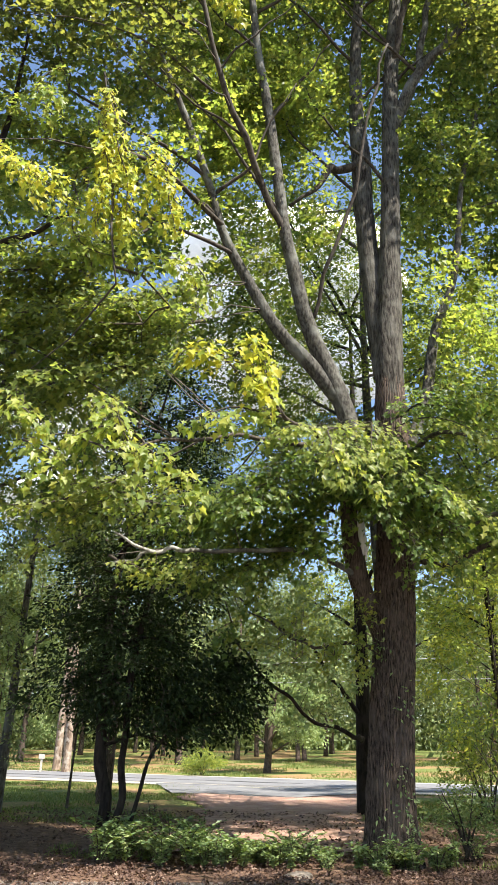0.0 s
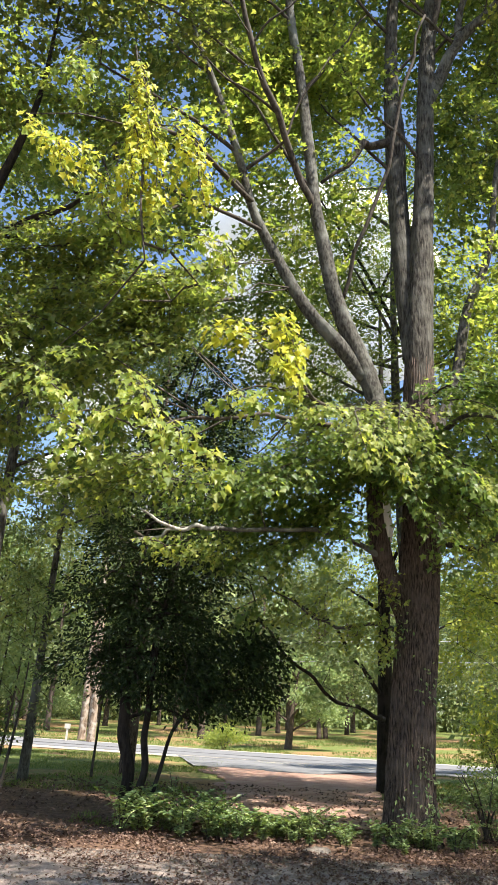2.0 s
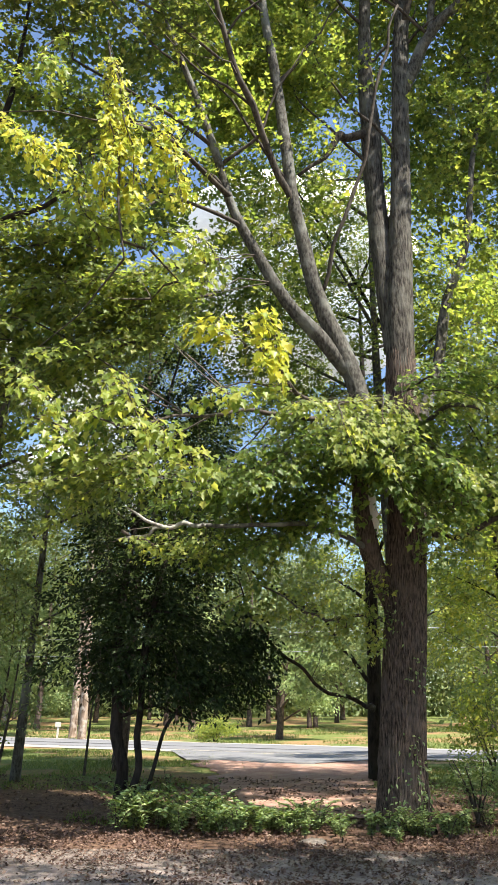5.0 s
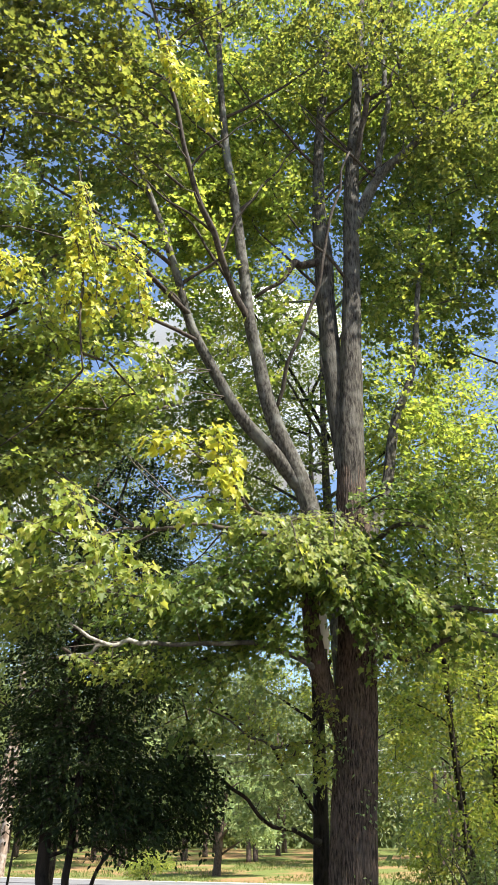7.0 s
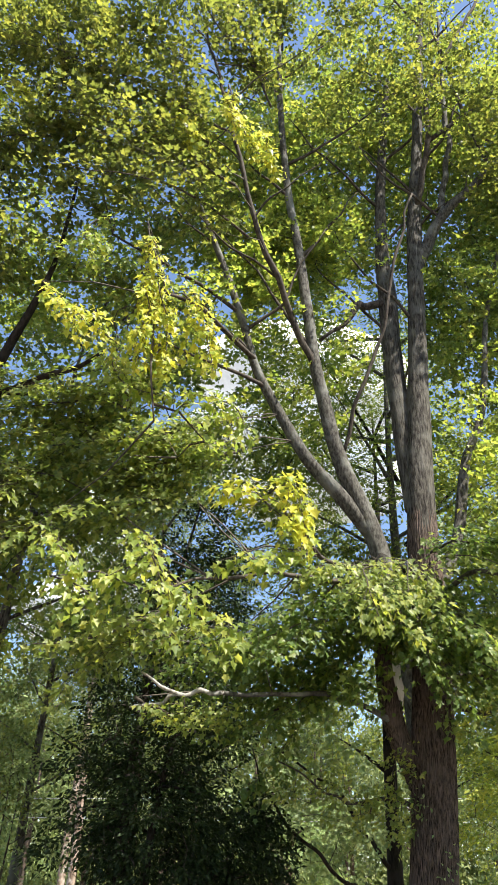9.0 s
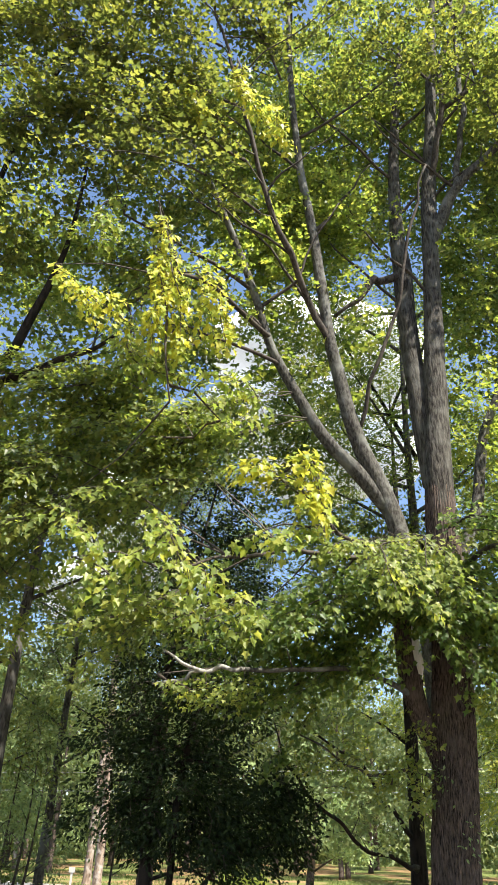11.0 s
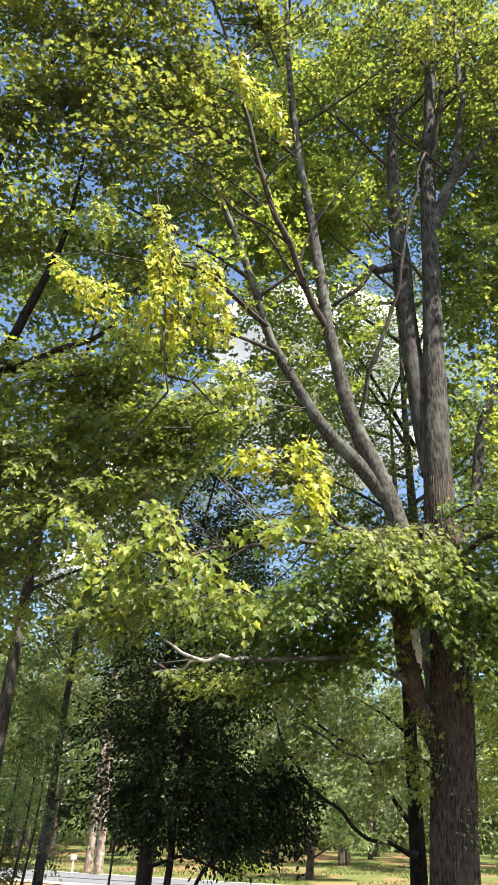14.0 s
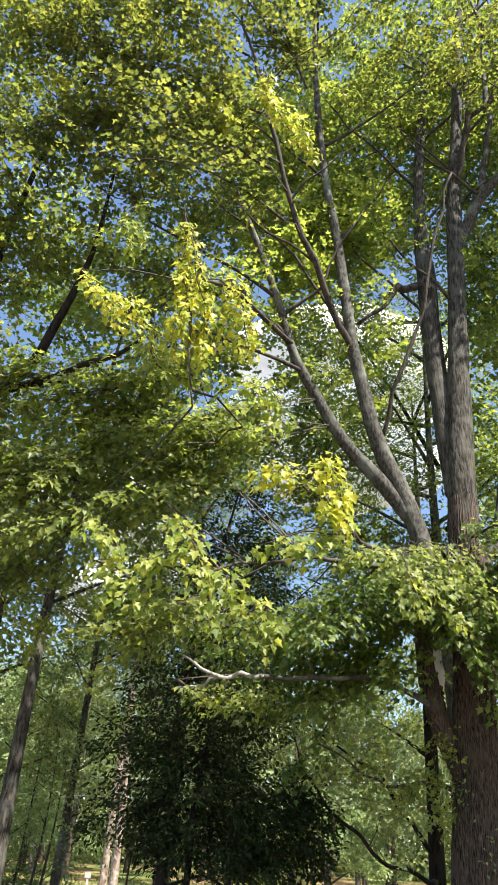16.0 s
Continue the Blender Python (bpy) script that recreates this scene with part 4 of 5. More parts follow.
# the left boughs once more in the lit leaf colour, to brighten them
fronds(LEFT_GREEN[:7] + LEFT_GREEN[9:], maple, LIME, 0.11, 3, 0.5, 0.5, 0.12, 7, 0.45, "layered boughs of leaves coloured light green as if lit", 43, SPREAD)
fronds(HIGH_GREEN, maple, OLIVELEAF, 0.115, 4, 0.5, 0.55, 0.12, 7, 0.3, "high olive-green boughs fanning outwards", 44, NEAR)
fronds(DROOP_LIME + TIP_YELLOW[2:], maple, LIMEYELLOW, 0.12, 2, 0.18, 0.36, 0.15, 6, 0.8, "sunlit light green leaf sprays hanging over the driveway", 34, NEAR)
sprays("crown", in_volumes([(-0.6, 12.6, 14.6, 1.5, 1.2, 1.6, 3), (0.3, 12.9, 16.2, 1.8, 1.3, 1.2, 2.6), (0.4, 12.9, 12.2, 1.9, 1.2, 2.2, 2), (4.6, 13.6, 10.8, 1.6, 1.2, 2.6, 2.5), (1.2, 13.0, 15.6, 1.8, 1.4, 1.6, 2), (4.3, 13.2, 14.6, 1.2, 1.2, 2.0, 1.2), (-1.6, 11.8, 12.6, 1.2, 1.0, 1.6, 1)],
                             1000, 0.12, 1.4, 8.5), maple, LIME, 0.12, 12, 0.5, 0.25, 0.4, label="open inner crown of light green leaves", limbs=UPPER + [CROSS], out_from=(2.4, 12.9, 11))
sprays("crown", in_volumes([(0.7, 12.3, 3.35, 1.1, 0.7, 0.45, 1.6), (1.7, 12.3, 3.0, 0.5, 0.35, 0.5, 1.2), (1.85, 12.2, 3.9, 0.4, 0.3, 0.4, 0.8), (-1.2, 11.2, 4.15, 0.8, 0.5, 0.2, 1), (3.6, 12.3, 4.4, 0.8, 0.5, 0.4, 0.8)],
                             130, -0.2, 1.6, 2.2), maple, LIME, 0.08, 10, 0.42, 0.45, 0.35, label="small drooping leaf sprays on low limbs", limbs=[LLOW, LOW, LOWEND, RLOWB, STEM], out_from=(2.4, 12.9, 3.8), twig_share=0.9)
# yellow boughs: many leaves one by one, the rest joined
LEAF_ME = mesh_from("leaf", LOBED[0], LOBED[1], YELLOW_ONE, False)
fronds(HANG_YELLOW, maple, YELLOW, 0.115, 2, 0.26, 0.38, 0.10, 6, 0.9, "sunlit yellow autumn leaves", 35, NEAR, 200, LEAF_ME, trunk)
fronds(TIP_YELLOW[:2], maple, YELLOW, 0.125, 2, 0.2, 0.30, 0.10, 6, 0.8, "yellow leaves at the tips of low boughs", 36, NEAR, 80, LEAF_ME, trunk)
fronds(HIGH_YELLOW[:2], maple, YELLOW, 0.13, 2, 0.12, 0.26, 0.11, 5, 0.8, "yellow leaves hanging high in the crown", 37, NEAR)

# climbing vine leaves on the trunk
n = 240
spots = [(3.35, -2.6), (3.0, -2.3), (4.6, -1.2), (2.3, -1.3), (0.7, -1.2), (0.45, -2.0), (0.6, -0.6), (1.1, -1.4)]
spot = np.array(spots)[rng.integers(0, len(spots), n)]
hgt = (spot[:, 0] + rng.normal(0, 0.16, n)).clip(0.1, 6)
va = spot[:, 1] + rng.normal(0, 0.25, n)
rad = 0.40 - 0.012 * hgt + rng.uniform(0.0, 0.16, n)
cx = 2.36 + 0.07 * hgt
vp = np.stack([cx + rad * np.cos(va), 12.85 + rad * np.sin(va), hgt], 1)
vo = np.stack([np.cos(va), np.sin(va), np.zeros(n)], 1)
part("vine", leaf_mesh("vine", vp, vo * 0.4 + rng.normal(0, 0.5, (n, 3)) + (0, 0, -0.5), vo + rng.normal(0, 0.4, (n, 3)) + (0, 0, 0.5), rng.uniform(0.05, 0.10, n), WEEDLEAF, OVAL), maple, "small vine leaves climbing the bark", "stuff")

# ---- dark evergreen by the track ----
ever = thing("evergreen_tree", (-2.2, 13.4, 0), "dark glossy broadleaf evergreen with several stems", "tree")
E1 = [(-2.20, 13.4, -0.09, 0.15), (-2.30, 13.4, 0.35, 0.112), (-2.28, 13.4, 0.8, 0.10), (-2.42, 13.4, 1.3, 0.105), (-2.44, 13.4, 1.7, 0.095), (-2.47, 13.4, 2.43, 0.085), (-2.47, 13.4, 3.92, 0.073), (-2.2, 13.6, 6.13, 0.045), (-1.7, 14.1, 9.2, 0.02)]
E2 = [(-2.15, 13.3, -0.05, 0.10), (-2.10, 13.3, 0.4, 0.07), (-1.99, 13.3, 0.81, 0.062), (-2.05, 13.3, 1.3, 0.06), (-2.02, 13.3, 1.69, 0.055), (-1.98, 13.3, 2.92, 0.06), (-1.71, 13.3, 4.45, 0.032)]
E3 = [(-2.0, 13.25, -0.03, 0.04), (-1.84, 13.2, 0.4, 0.037), (-1.72, 13.2, 0.83, 0.033), (-1.56, 13.2, 1.44, 0.029), (-1.21, 13.2, 1.9, 0.024)]
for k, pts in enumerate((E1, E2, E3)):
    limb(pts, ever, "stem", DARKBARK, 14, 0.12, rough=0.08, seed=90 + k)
for k in range(14):
    z = 1.6 + 0.33 * k
    a = k * 2.4
    e = np.array([math.cos(a), math.sin(a) * 0.8]) * rng.uniform(1.0, 1.9) * (1 - 0.07 * max(0, k - 7))
    limb([(-2.42, 13.4, z, 0.035), (-2.42 + e[0] * 0.5, 13.4 + e[1] * 0.5, z + 0.15, 0.025), (-2.2 + e[0], 13.4 + e[1], z - 0.05, 0.012)], ever, "branch", DARKBARK, 6, 0.2, seed=110 + k)
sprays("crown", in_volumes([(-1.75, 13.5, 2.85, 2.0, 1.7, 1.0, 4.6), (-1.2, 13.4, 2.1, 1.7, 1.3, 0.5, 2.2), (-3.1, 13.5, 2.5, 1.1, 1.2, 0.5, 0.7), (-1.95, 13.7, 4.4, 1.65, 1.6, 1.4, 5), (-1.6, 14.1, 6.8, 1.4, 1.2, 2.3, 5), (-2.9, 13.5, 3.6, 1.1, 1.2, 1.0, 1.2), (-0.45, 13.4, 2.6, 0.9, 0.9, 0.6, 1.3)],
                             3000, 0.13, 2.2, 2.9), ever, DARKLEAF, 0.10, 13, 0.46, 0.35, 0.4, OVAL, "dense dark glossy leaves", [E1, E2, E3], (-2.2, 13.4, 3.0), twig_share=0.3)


# ---- woods ----
def tree(x, y, h, spread, base_z, n, leaf, mat, bark, seed, name="woodland_tree", label="leafy woodland tree", lean=0.0, r0=None, per=8, length=0.9, shape=OVAL, group="", lobes=11, gaps=0.05, category="tree"):
    """A tree: bent tapering trunk, limbs and a crown of lobes of leaf sprays."""
    r = np.random.default_rng(seed)
    t = thing(name, (x, y, 0), label, category, group)
    r0 = r0 or h * 0.011
    bend = r.normal(0, 0.02 * h, 2)
    axis = [(x + lean * s * h + bend[0] * math.sin(3 * s), y + bend[1] * math.sin(3 * s), h * s * 0.93 - 0.1, r0 * (1.25 - 1.15 * s) if s > 0.04 else r0 * 1.4) for s in (0, 0.05, 0.2, 0.4, 0.6, 0.8, 1.0)]
    limb(axis, t, "trunk", bark, 12, 0.4, rough=0.08, seed=seed)
    lines, vols = [axis], [(axis[-1][0], axis[-1][1], h * 0.9, spread * 0.45, spread * 0.45, h * 0.1, 1.0)]
    for k in range(lobes):
        s = base_z / h + (0.92 - base_z / h) * (k + 0.6) / lobes
        a = k * 2.4 + r.uniform(-0.4, 0.4)
        wide = spread * (0.55 + 0.5 * math.sin(min(1.0, 1.25 * (1 - s) + 0.25) * 2.2)) * r.uniform(0.5, 0.85)
        i = s / 0.93 * (1)
        cx0, cy0 = x + lean * s * h + bend[0] * math.sin(3 * i), y + bend[1] * math.sin(3 * i)
        e = (cx0 + math.cos(a) * wide, cy0 + math.sin(a) * wide, min(h, s * h + wide * 0.25))
        pts = [(cx0, cy0, s * h - wide * 0.3, r0 * 0.34), (cx0 + (e[0] - cx0) * 0.5, cy0 + (e[1] - cy0) * 0.5, s * h, r0 * 0.22), (*e, r0 * 0.08)]
        limb(pts, t, "limb", bark, 6, 0.5, seed=seed + k)
        lines.append(pts)
        vols.append((*e, spread * 0.42, spread * 0.42, h * 0.085 + 0.3, 1.0))
    sprays("crown", in_volumes(vols, n, gaps, 2.2 / spread, seed * 0.37), t, mat, leaf, per, length, 0.25, 0.45, shape, "", lines, (x, y, h * 0.55), twig_share=0.25)
    return t


# trees standing among the maple and the road
tree(-6.24, 20.5, 15.0, 3.0, 4.0, 700, 0.15, PALELEAF, LIMBBARK, 301, label="slim leaning tree with pale bark at the lawn's edge", r0=0.11, per=10, length=0.6, lean=0.012)
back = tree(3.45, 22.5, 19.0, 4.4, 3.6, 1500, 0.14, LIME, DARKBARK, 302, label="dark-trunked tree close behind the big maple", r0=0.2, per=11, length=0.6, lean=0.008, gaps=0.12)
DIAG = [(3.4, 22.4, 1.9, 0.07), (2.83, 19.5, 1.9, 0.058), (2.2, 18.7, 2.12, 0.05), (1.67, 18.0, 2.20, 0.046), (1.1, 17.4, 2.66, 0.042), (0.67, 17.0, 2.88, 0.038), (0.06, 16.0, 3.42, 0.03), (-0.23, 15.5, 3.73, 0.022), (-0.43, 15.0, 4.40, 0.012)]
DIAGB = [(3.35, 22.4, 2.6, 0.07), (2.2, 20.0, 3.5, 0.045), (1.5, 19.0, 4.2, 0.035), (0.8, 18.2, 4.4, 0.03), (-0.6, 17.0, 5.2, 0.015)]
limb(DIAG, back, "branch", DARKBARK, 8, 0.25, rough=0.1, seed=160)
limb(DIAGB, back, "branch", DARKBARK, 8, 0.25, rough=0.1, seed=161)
sprays("crown", in_volumes([(0.6, 16.6, 3.9, 2.2, 1.8, 1.2, 3), (0.2, 17.6, 5.8, 2.8, 1.8, 1.4, 3), (1.8, 18.4, 3.0, 1.3, 1.2, 1.0, 1.3), (-1.5, 18.0, 7.4, 2.2, 1.6, 1.6, 2), (-0.2, 15.8, 6.4, 2.0, 1.0, 1.6, 1.0)], 380, 0.25, 1.6, 7.7), back, PALELEAF, 0.12, 11, 0.55, 0.4, 0.35, label="drooping outer boughs", limbs=[DIAG, DIAGB], out_from=(3, 22, 4))
hidden = tree(3.85, 19.0, 21.0, 4.6, 7.0, 2400, 0.13, GREEN, LIMBBARK, 303, label="grey-barked tree hidden behind the maple trunk", r0=0.2, per=11, length=0.6, lean=-0.01, gaps=0.0, lobes=15)
HL = [(3.75, 19.0, 9.5, 0.09), (2.6, 18.6, 11.0, 0.06), (1.2, 18.2, 12.4, 0.04), (-0.4, 17.9, 14.0, 0.02)]
HR = [(3.75, 19.0, 10.5, 0.08), (5.0, 18.8, 12.0, 0.05), (6.4, 18.6, 13.0, 0.03)]
HT = [(3.7, 19.0, 12.5, 0.08), (2.4, 18.7, 15.0, 0.05), (1.2, 18.4, 17.0, 0.03)]
for k, pts in enumerate((HL, HR, HT)):
    limb(pts, hidden, "limb", DARKBARK, 7, 0.3, seed=170 + k)
sprays("crown", in_volumes([(1.2, 18.3, 12.0, 2.6, 1.8, 3.0, 1.6), (0.6, 18.2, 15.6, 2.6, 1.8, 2.2, 2.0), (5.8, 18.6, 12.5, 2.2, 1.8, 3.2, 1.4), (2.4, 18.8, 9.4, 2.4, 1.6, 1.6, 1.6), (-1.2, 18.0, 12.4, 1.8, 1.6, 2.6, 1.6)], 1250, 0.14, 1.3, 9.3), hidden, GREEN, 0.12, 11, 0.55, 0.25, 0.4, label="light green boughs lit through", limbs=[HL, HR, HT], out_from=(3.8, 19, 11))
tree(-4.25, 24.5, 18.0, 5.6, 4.0, 3200, 0.15, MIDLEAF, BARK, 315, label="leafy tree beside the track", r0=0.17, per=11, length=0.65, gaps=0.0, lobes=13)
tree(6.5, 19.0, 12.0, 2.2, 4.0, 750, 0.13, MIDLEAF, DARKBARK, 304, label="thin dark sapling with a light crown", r0=0.1, per=10, length=0.5, lean=0.012)
tree(7.3, 20.0, 13.0, 2.3, 5.0, 800, 0.13, LIME, DARKBARK, 305, label="thin dark sapling in the undergrowth", r0=0.1, per=10, length=0.5)
tree(9.8, 15.4, 16.0, 3.6, 3.0, 1000, 0.14, LIME, BARK, 316, label="tall leafy tree in the undergrowth", per=11, length=0.6)
tree(9.5, 19.0, 17.0, 3.8, 3.0, 1300, 0.14, LIME, LIMBBARK, 306, label="leafy tree in the undergrowth", per=10, length=0.6)
# these two saplings stand shaded; their bright leaf colour replaces the sun
tree(5.2, 15.4, 6.5, 1.7, 0.8, 560, 0.115, LIMEYELLOW, TWIGBARK, 307, label="young leafy sapling beside the maple", r0=0.035, per=10, length=0.45)
tree(6.6, 16.6, 5.0, 1.5, 0.5, 380, 0.11, LIMEYELLOW, TWIGBARK, 308, label="young leafy sapling in the undergrowth", r0=0.03, per=10, length=0.45)
tree(-5.75, 15.0, 17.5, 3.4, 7.0, 1100, 0.14, GREEN, STEMBARK, 309, lean=0.04, label="dark rough-barked tree with a high crown", r0=0.14, per=11, length=0.6, shape=MAPLE)
tree(-9.0, 12.0, 19.0, 4.4, 5.0, 1500, 0.14, LIME, BARK, 310, label="tall leafy tree beside the driveway", r0=0.26, per=11, length=0.6, shape=MAPLE)
for k, (x, y, h) in enumerate(((-6.6, 19.2, 5.5), (-6.05, 18.2, 4.6), (-7.3, 20.5, 6.2), (-4.9, 22.5, 5.0))):
    tree(x, y, h, 1.2, 1.4, 80, 0.12, PALELEAF, TWIGBARK, 330 + k, label="thin bent sapling at the lawn's edge", r0=0.035, per=9, length=0.45, lean=0.03 * (1 + k % 2), lobes=7, group="saplings at the lawn's edge")
tree(-8.6, 18.5, 14.0, 3.0, 3.0, 800, 0.14, MIDLEAF, BARK, 311, label="leafy tree at the lawn's edge", per=10, length=0.6)
tree(-4.9, 28.0, 17.0, 4.6, 5.0, 1700, 0.16, MIDLEAF, BARK, 312, label="tree near the road with a high crown", per=10, length=0.7)
# added out of view, only to throw shade on the driveway and trunk foot
tree(4.8, -1.8, 15.0, 4.0, 7.0, 1000, 0.18, GREEN, BARK, 317, label="unseen tree added to shade the driveway", per=10, length=0.8)
tree(8.2, 1.5, 16.0, 4.2, 6.0, 2300, 0.2, GREEN, BARK, 313, label="unseen tree added to shade the driveway", per=10, length=0.9)
tree(10.5, 6.3, 17.0, 4.0, 5.0, 1700, 0.16, GREEN, BARK, 314, label="unseen tree added to shade the driveway", per=10, length=0.9)
# dark limbs crossing high over the lawn
high = thing("overhanging_tree", (-7.2, 9.0, 0), "tree with dark bare limbs reaching over the driveway", "tree")
H0 = [(-7.2, 9.6, -0.1, 0.26), (-7.1, 9.8, 2.0, 0.2), (-7.0, 10.2, 5.0, 0.18), (-6.8, 10.8, 7.8, 0.15), (-6.46, 11.0, 8.94, 0.13), (-6.18, 11.0, 9.59, 0.109), (-5.56, 10.8, 10.13, 0.098), (-5.24, 10.6, 10.81, 0.088), (-4.90, 10.4, 11.65, 0.067), (-4.62, 10.2, 12.69, 0.046), (-4.5, 10.0, 14.5, 0.03)]
H1 = [(-6.9, 10.5, 7.2, 0.09), (-6.30, 10.5, 8.9, 0.083), (-4.77, 10.2, 9.33, 0.071), (-4.23, 10.0, 9.48, 0.060), (-3.59, 9.8, 9.56, 0.040), (-3.17, 9.6, 9.75, 0.025)]
H2 = [(-6.7, 10.9, 8.2, 0.09), (-6.8, 10.6, 12, 0.07), (-6.0, 9.8, 15.5, 0.05), (-4.6, 8.6, 17.0, 0.025)]
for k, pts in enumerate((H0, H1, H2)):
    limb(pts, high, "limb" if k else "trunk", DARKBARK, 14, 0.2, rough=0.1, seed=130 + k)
sprays("crown", in_volumes([(-4.4, 9.6, 15.2, 2.0, 1.4, 1.5, 1.6), (-6.4, 9.6, 13.4, 2.0, 1.8, 2.4, 3), (-5.6, 8.8, 17.4, 2.8, 2.0, 1.6, 3), (-6.3, 10, 9.0, 1.2, 1.4, 1.6, 1.2), (-4.6, 8.4, 17.4, 2.2, 1.2, 1.6, 0.8)],
                             900, 0.02, 0.9, 6.2), high, OLIVELEAF, 0.125, 13, 0.55, 0.25, 0.35, label="canopy of olive-green leaves", limbs=[H0, H1, H2], out_from=(-6.8, 10.5, 11))

fronds(HIGH_YELLOW[2:], high, YELLOW, 0.13, 2, 0.14, 0.3, 0.10, 5, 0.8, "yellow leaves among the dark limbs", 38, [H0, H2])

# across the road
light_tree = tree(1.65, 55.0, 6.6, 3.4, 1.7, 1300, 0.22, PALELEAF, BARK, 401, lean=0.12, name="lawn_tree", label="small light green tree on the far lawn", r0=0.24, per=8, length=0.9, lobes=9)
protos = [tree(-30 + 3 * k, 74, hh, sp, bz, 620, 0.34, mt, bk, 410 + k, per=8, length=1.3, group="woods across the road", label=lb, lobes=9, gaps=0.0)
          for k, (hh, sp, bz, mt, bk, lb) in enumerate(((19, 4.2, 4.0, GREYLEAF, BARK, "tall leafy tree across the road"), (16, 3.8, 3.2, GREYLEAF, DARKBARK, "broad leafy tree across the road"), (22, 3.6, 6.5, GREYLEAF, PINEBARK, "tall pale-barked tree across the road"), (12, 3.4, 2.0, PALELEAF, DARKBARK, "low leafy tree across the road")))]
r = np.random.default_rng(5)
for k in range(62):
    row = k % 4
    x = -62 + (k // 4) * 8.3 + row * 2.1 + r.uniform(-1.5, 1.5)
    y = 66 + row * 9 + r.uniform(-2.5, 2.5) - 0.12 * x
    if row == 0 and -4 < x < 10:
        y += 9
    copy_thing(protos[(k * 7 + row) % 4], Matrix.Translation((x, y, rise(x, y))) @ Matrix.Rotation(r.uniform(0, 6.28), 4, "Z") @ Matrix.Scale(r.uniform(0.85, 1.2), 4))
# near side of the road, beyond the lawn, on both flanks; the last five are added out of view
for x, y, k, s in ((-13, 24, 1, 0.9), (-17, 30, 0, 0.9), (-12, 33, 3, 0.8), (12.5, 24, 1, 0.85), (11, 29, 0, 0.9), (15, 20, 2, 0.8), (16.5, 28, 1, 1.0), (-14, 15, 1, 1.0), (14, 14, 1, 1.0), (9.0, 26.0, 3, 0.8), (-20, 8, 0, 1), (22, 4, 0, 1), (6, -16, 1, 1.1), (-14, -14, 0, 1.0), (16, -8, 1, 1.1)):
    copy_thing(protos[k], Matrix.Translation((x, y, 0)) @ Matrix.Rotation(x * 1.7, 4, "Z") @ Matrix.Scale(s, 4))
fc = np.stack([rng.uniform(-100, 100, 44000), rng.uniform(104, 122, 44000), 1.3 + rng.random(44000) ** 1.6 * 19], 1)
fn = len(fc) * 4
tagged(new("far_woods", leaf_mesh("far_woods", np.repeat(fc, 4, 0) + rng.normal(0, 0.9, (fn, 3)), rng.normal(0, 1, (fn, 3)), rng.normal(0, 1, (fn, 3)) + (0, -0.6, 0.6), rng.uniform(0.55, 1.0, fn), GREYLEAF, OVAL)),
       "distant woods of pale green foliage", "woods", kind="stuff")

pine = thing("pine_tree", (-11.64, 52, 0), "tall pine trunk with sunlit flaking bark", "tree")
limb([(-11.64, 52, -0.1, 0.34), (-11.64, 52, 0.3, 0.29), (-11.66, 52, 2.55, 0.26), (-11.71, 52, 5.93, 0.235), (-12.02, 52, 11.1, 0.2), (-12.1, 52, 19, 0.1)], pine, "trunk", PINEBARK, 18, 0.25, rough=0.09, furrow=0.05, seed=141)
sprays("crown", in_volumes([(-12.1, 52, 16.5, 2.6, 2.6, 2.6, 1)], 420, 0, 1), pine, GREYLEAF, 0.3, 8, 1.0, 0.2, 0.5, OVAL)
pine2 = copy_thing(pine, Matrix.Translation((-13.1, 55.5, 0)) @ Matrix.Rotation(2.1, 4, "Z"))
tagged(pine2, "dark pine trunk standing in shade")


def bush(x, y, h, w, n, leaf, mat, seed, label, name="bush"):
    b = thing(name, (x, y, 0), label, "bush")
    rr = np.random.default_rng(seed)
    lines = []
    for k in range(9):
        a = k * 0.7 + rr.uniform(-0.2, 0.2)
        pts = [(x + rr.normal(0, 0.05), y + rr.normal(0, 0.05), -0.03, 0.02), (x + math.cos(a) * w * 0.3, y + math.sin(a) * w * 0.3, h * 0.5, 0.014), (x + math.cos(a) * w * 0.7, y + math.sin(a) * w * 0.7, h * rr.uniform(0.7, 0.95), 0.006)]
        limb(pts, b, "stem", TWIGBARK, 5, 0.2, seed=seed + k)
        lines.append(pts)
    sprays("crown", in_volumes([(x + rr.uniform(-0.5, 0.5) * w, y + rr.uniform(-0.5, 0.5) * w, h * rr.uniform(0.4, 0.7), w * 0.55, w * 0.55, h * 0.38, 1) for _ in range(6)], n, -0.2, 1.5 / w, seed), b, mat, leaf, 9, leaf * 4, 0.2, 0.5, OVAL, "", lines, (x, y, 0))
    return b


bush(-2.57, 50.0, 1.55, 1.7, 320, 0.16, LIME, 501, "rounded yellow-green bush on the far verge")
bush(5.0, 14.2, 1.9, 1.1, 300, 0.085, WEEDLEAF, 502, "leafy undergrowth shrub beside the trunk")
bush(3.7, 13.4, 1.1, 0.6, 170, 0.075, WEEDLEAF, 503, "low shrub at the foot of the maple")
bush(7.4, 15.6, 2.4, 1.4, 330, 0.09, MIDLEAF, 504, "leafy shrub deep in the undergrowth")
bush(-7.6, 19.4, 2.2, 1.5, 280, 0.10, MIDLEAF, 505, "leafy shrub at the lawn's edge")
bush(6.4, 21.0, 2.6, 1.6, 320, 0.10, LIME, 506, "light green shrub in the undergrowth")
bush(10.4, 22.0, 3.2, 2.0, 380, 0.12, MIDLEAF, 507, "tall shrub in the undergrowth")
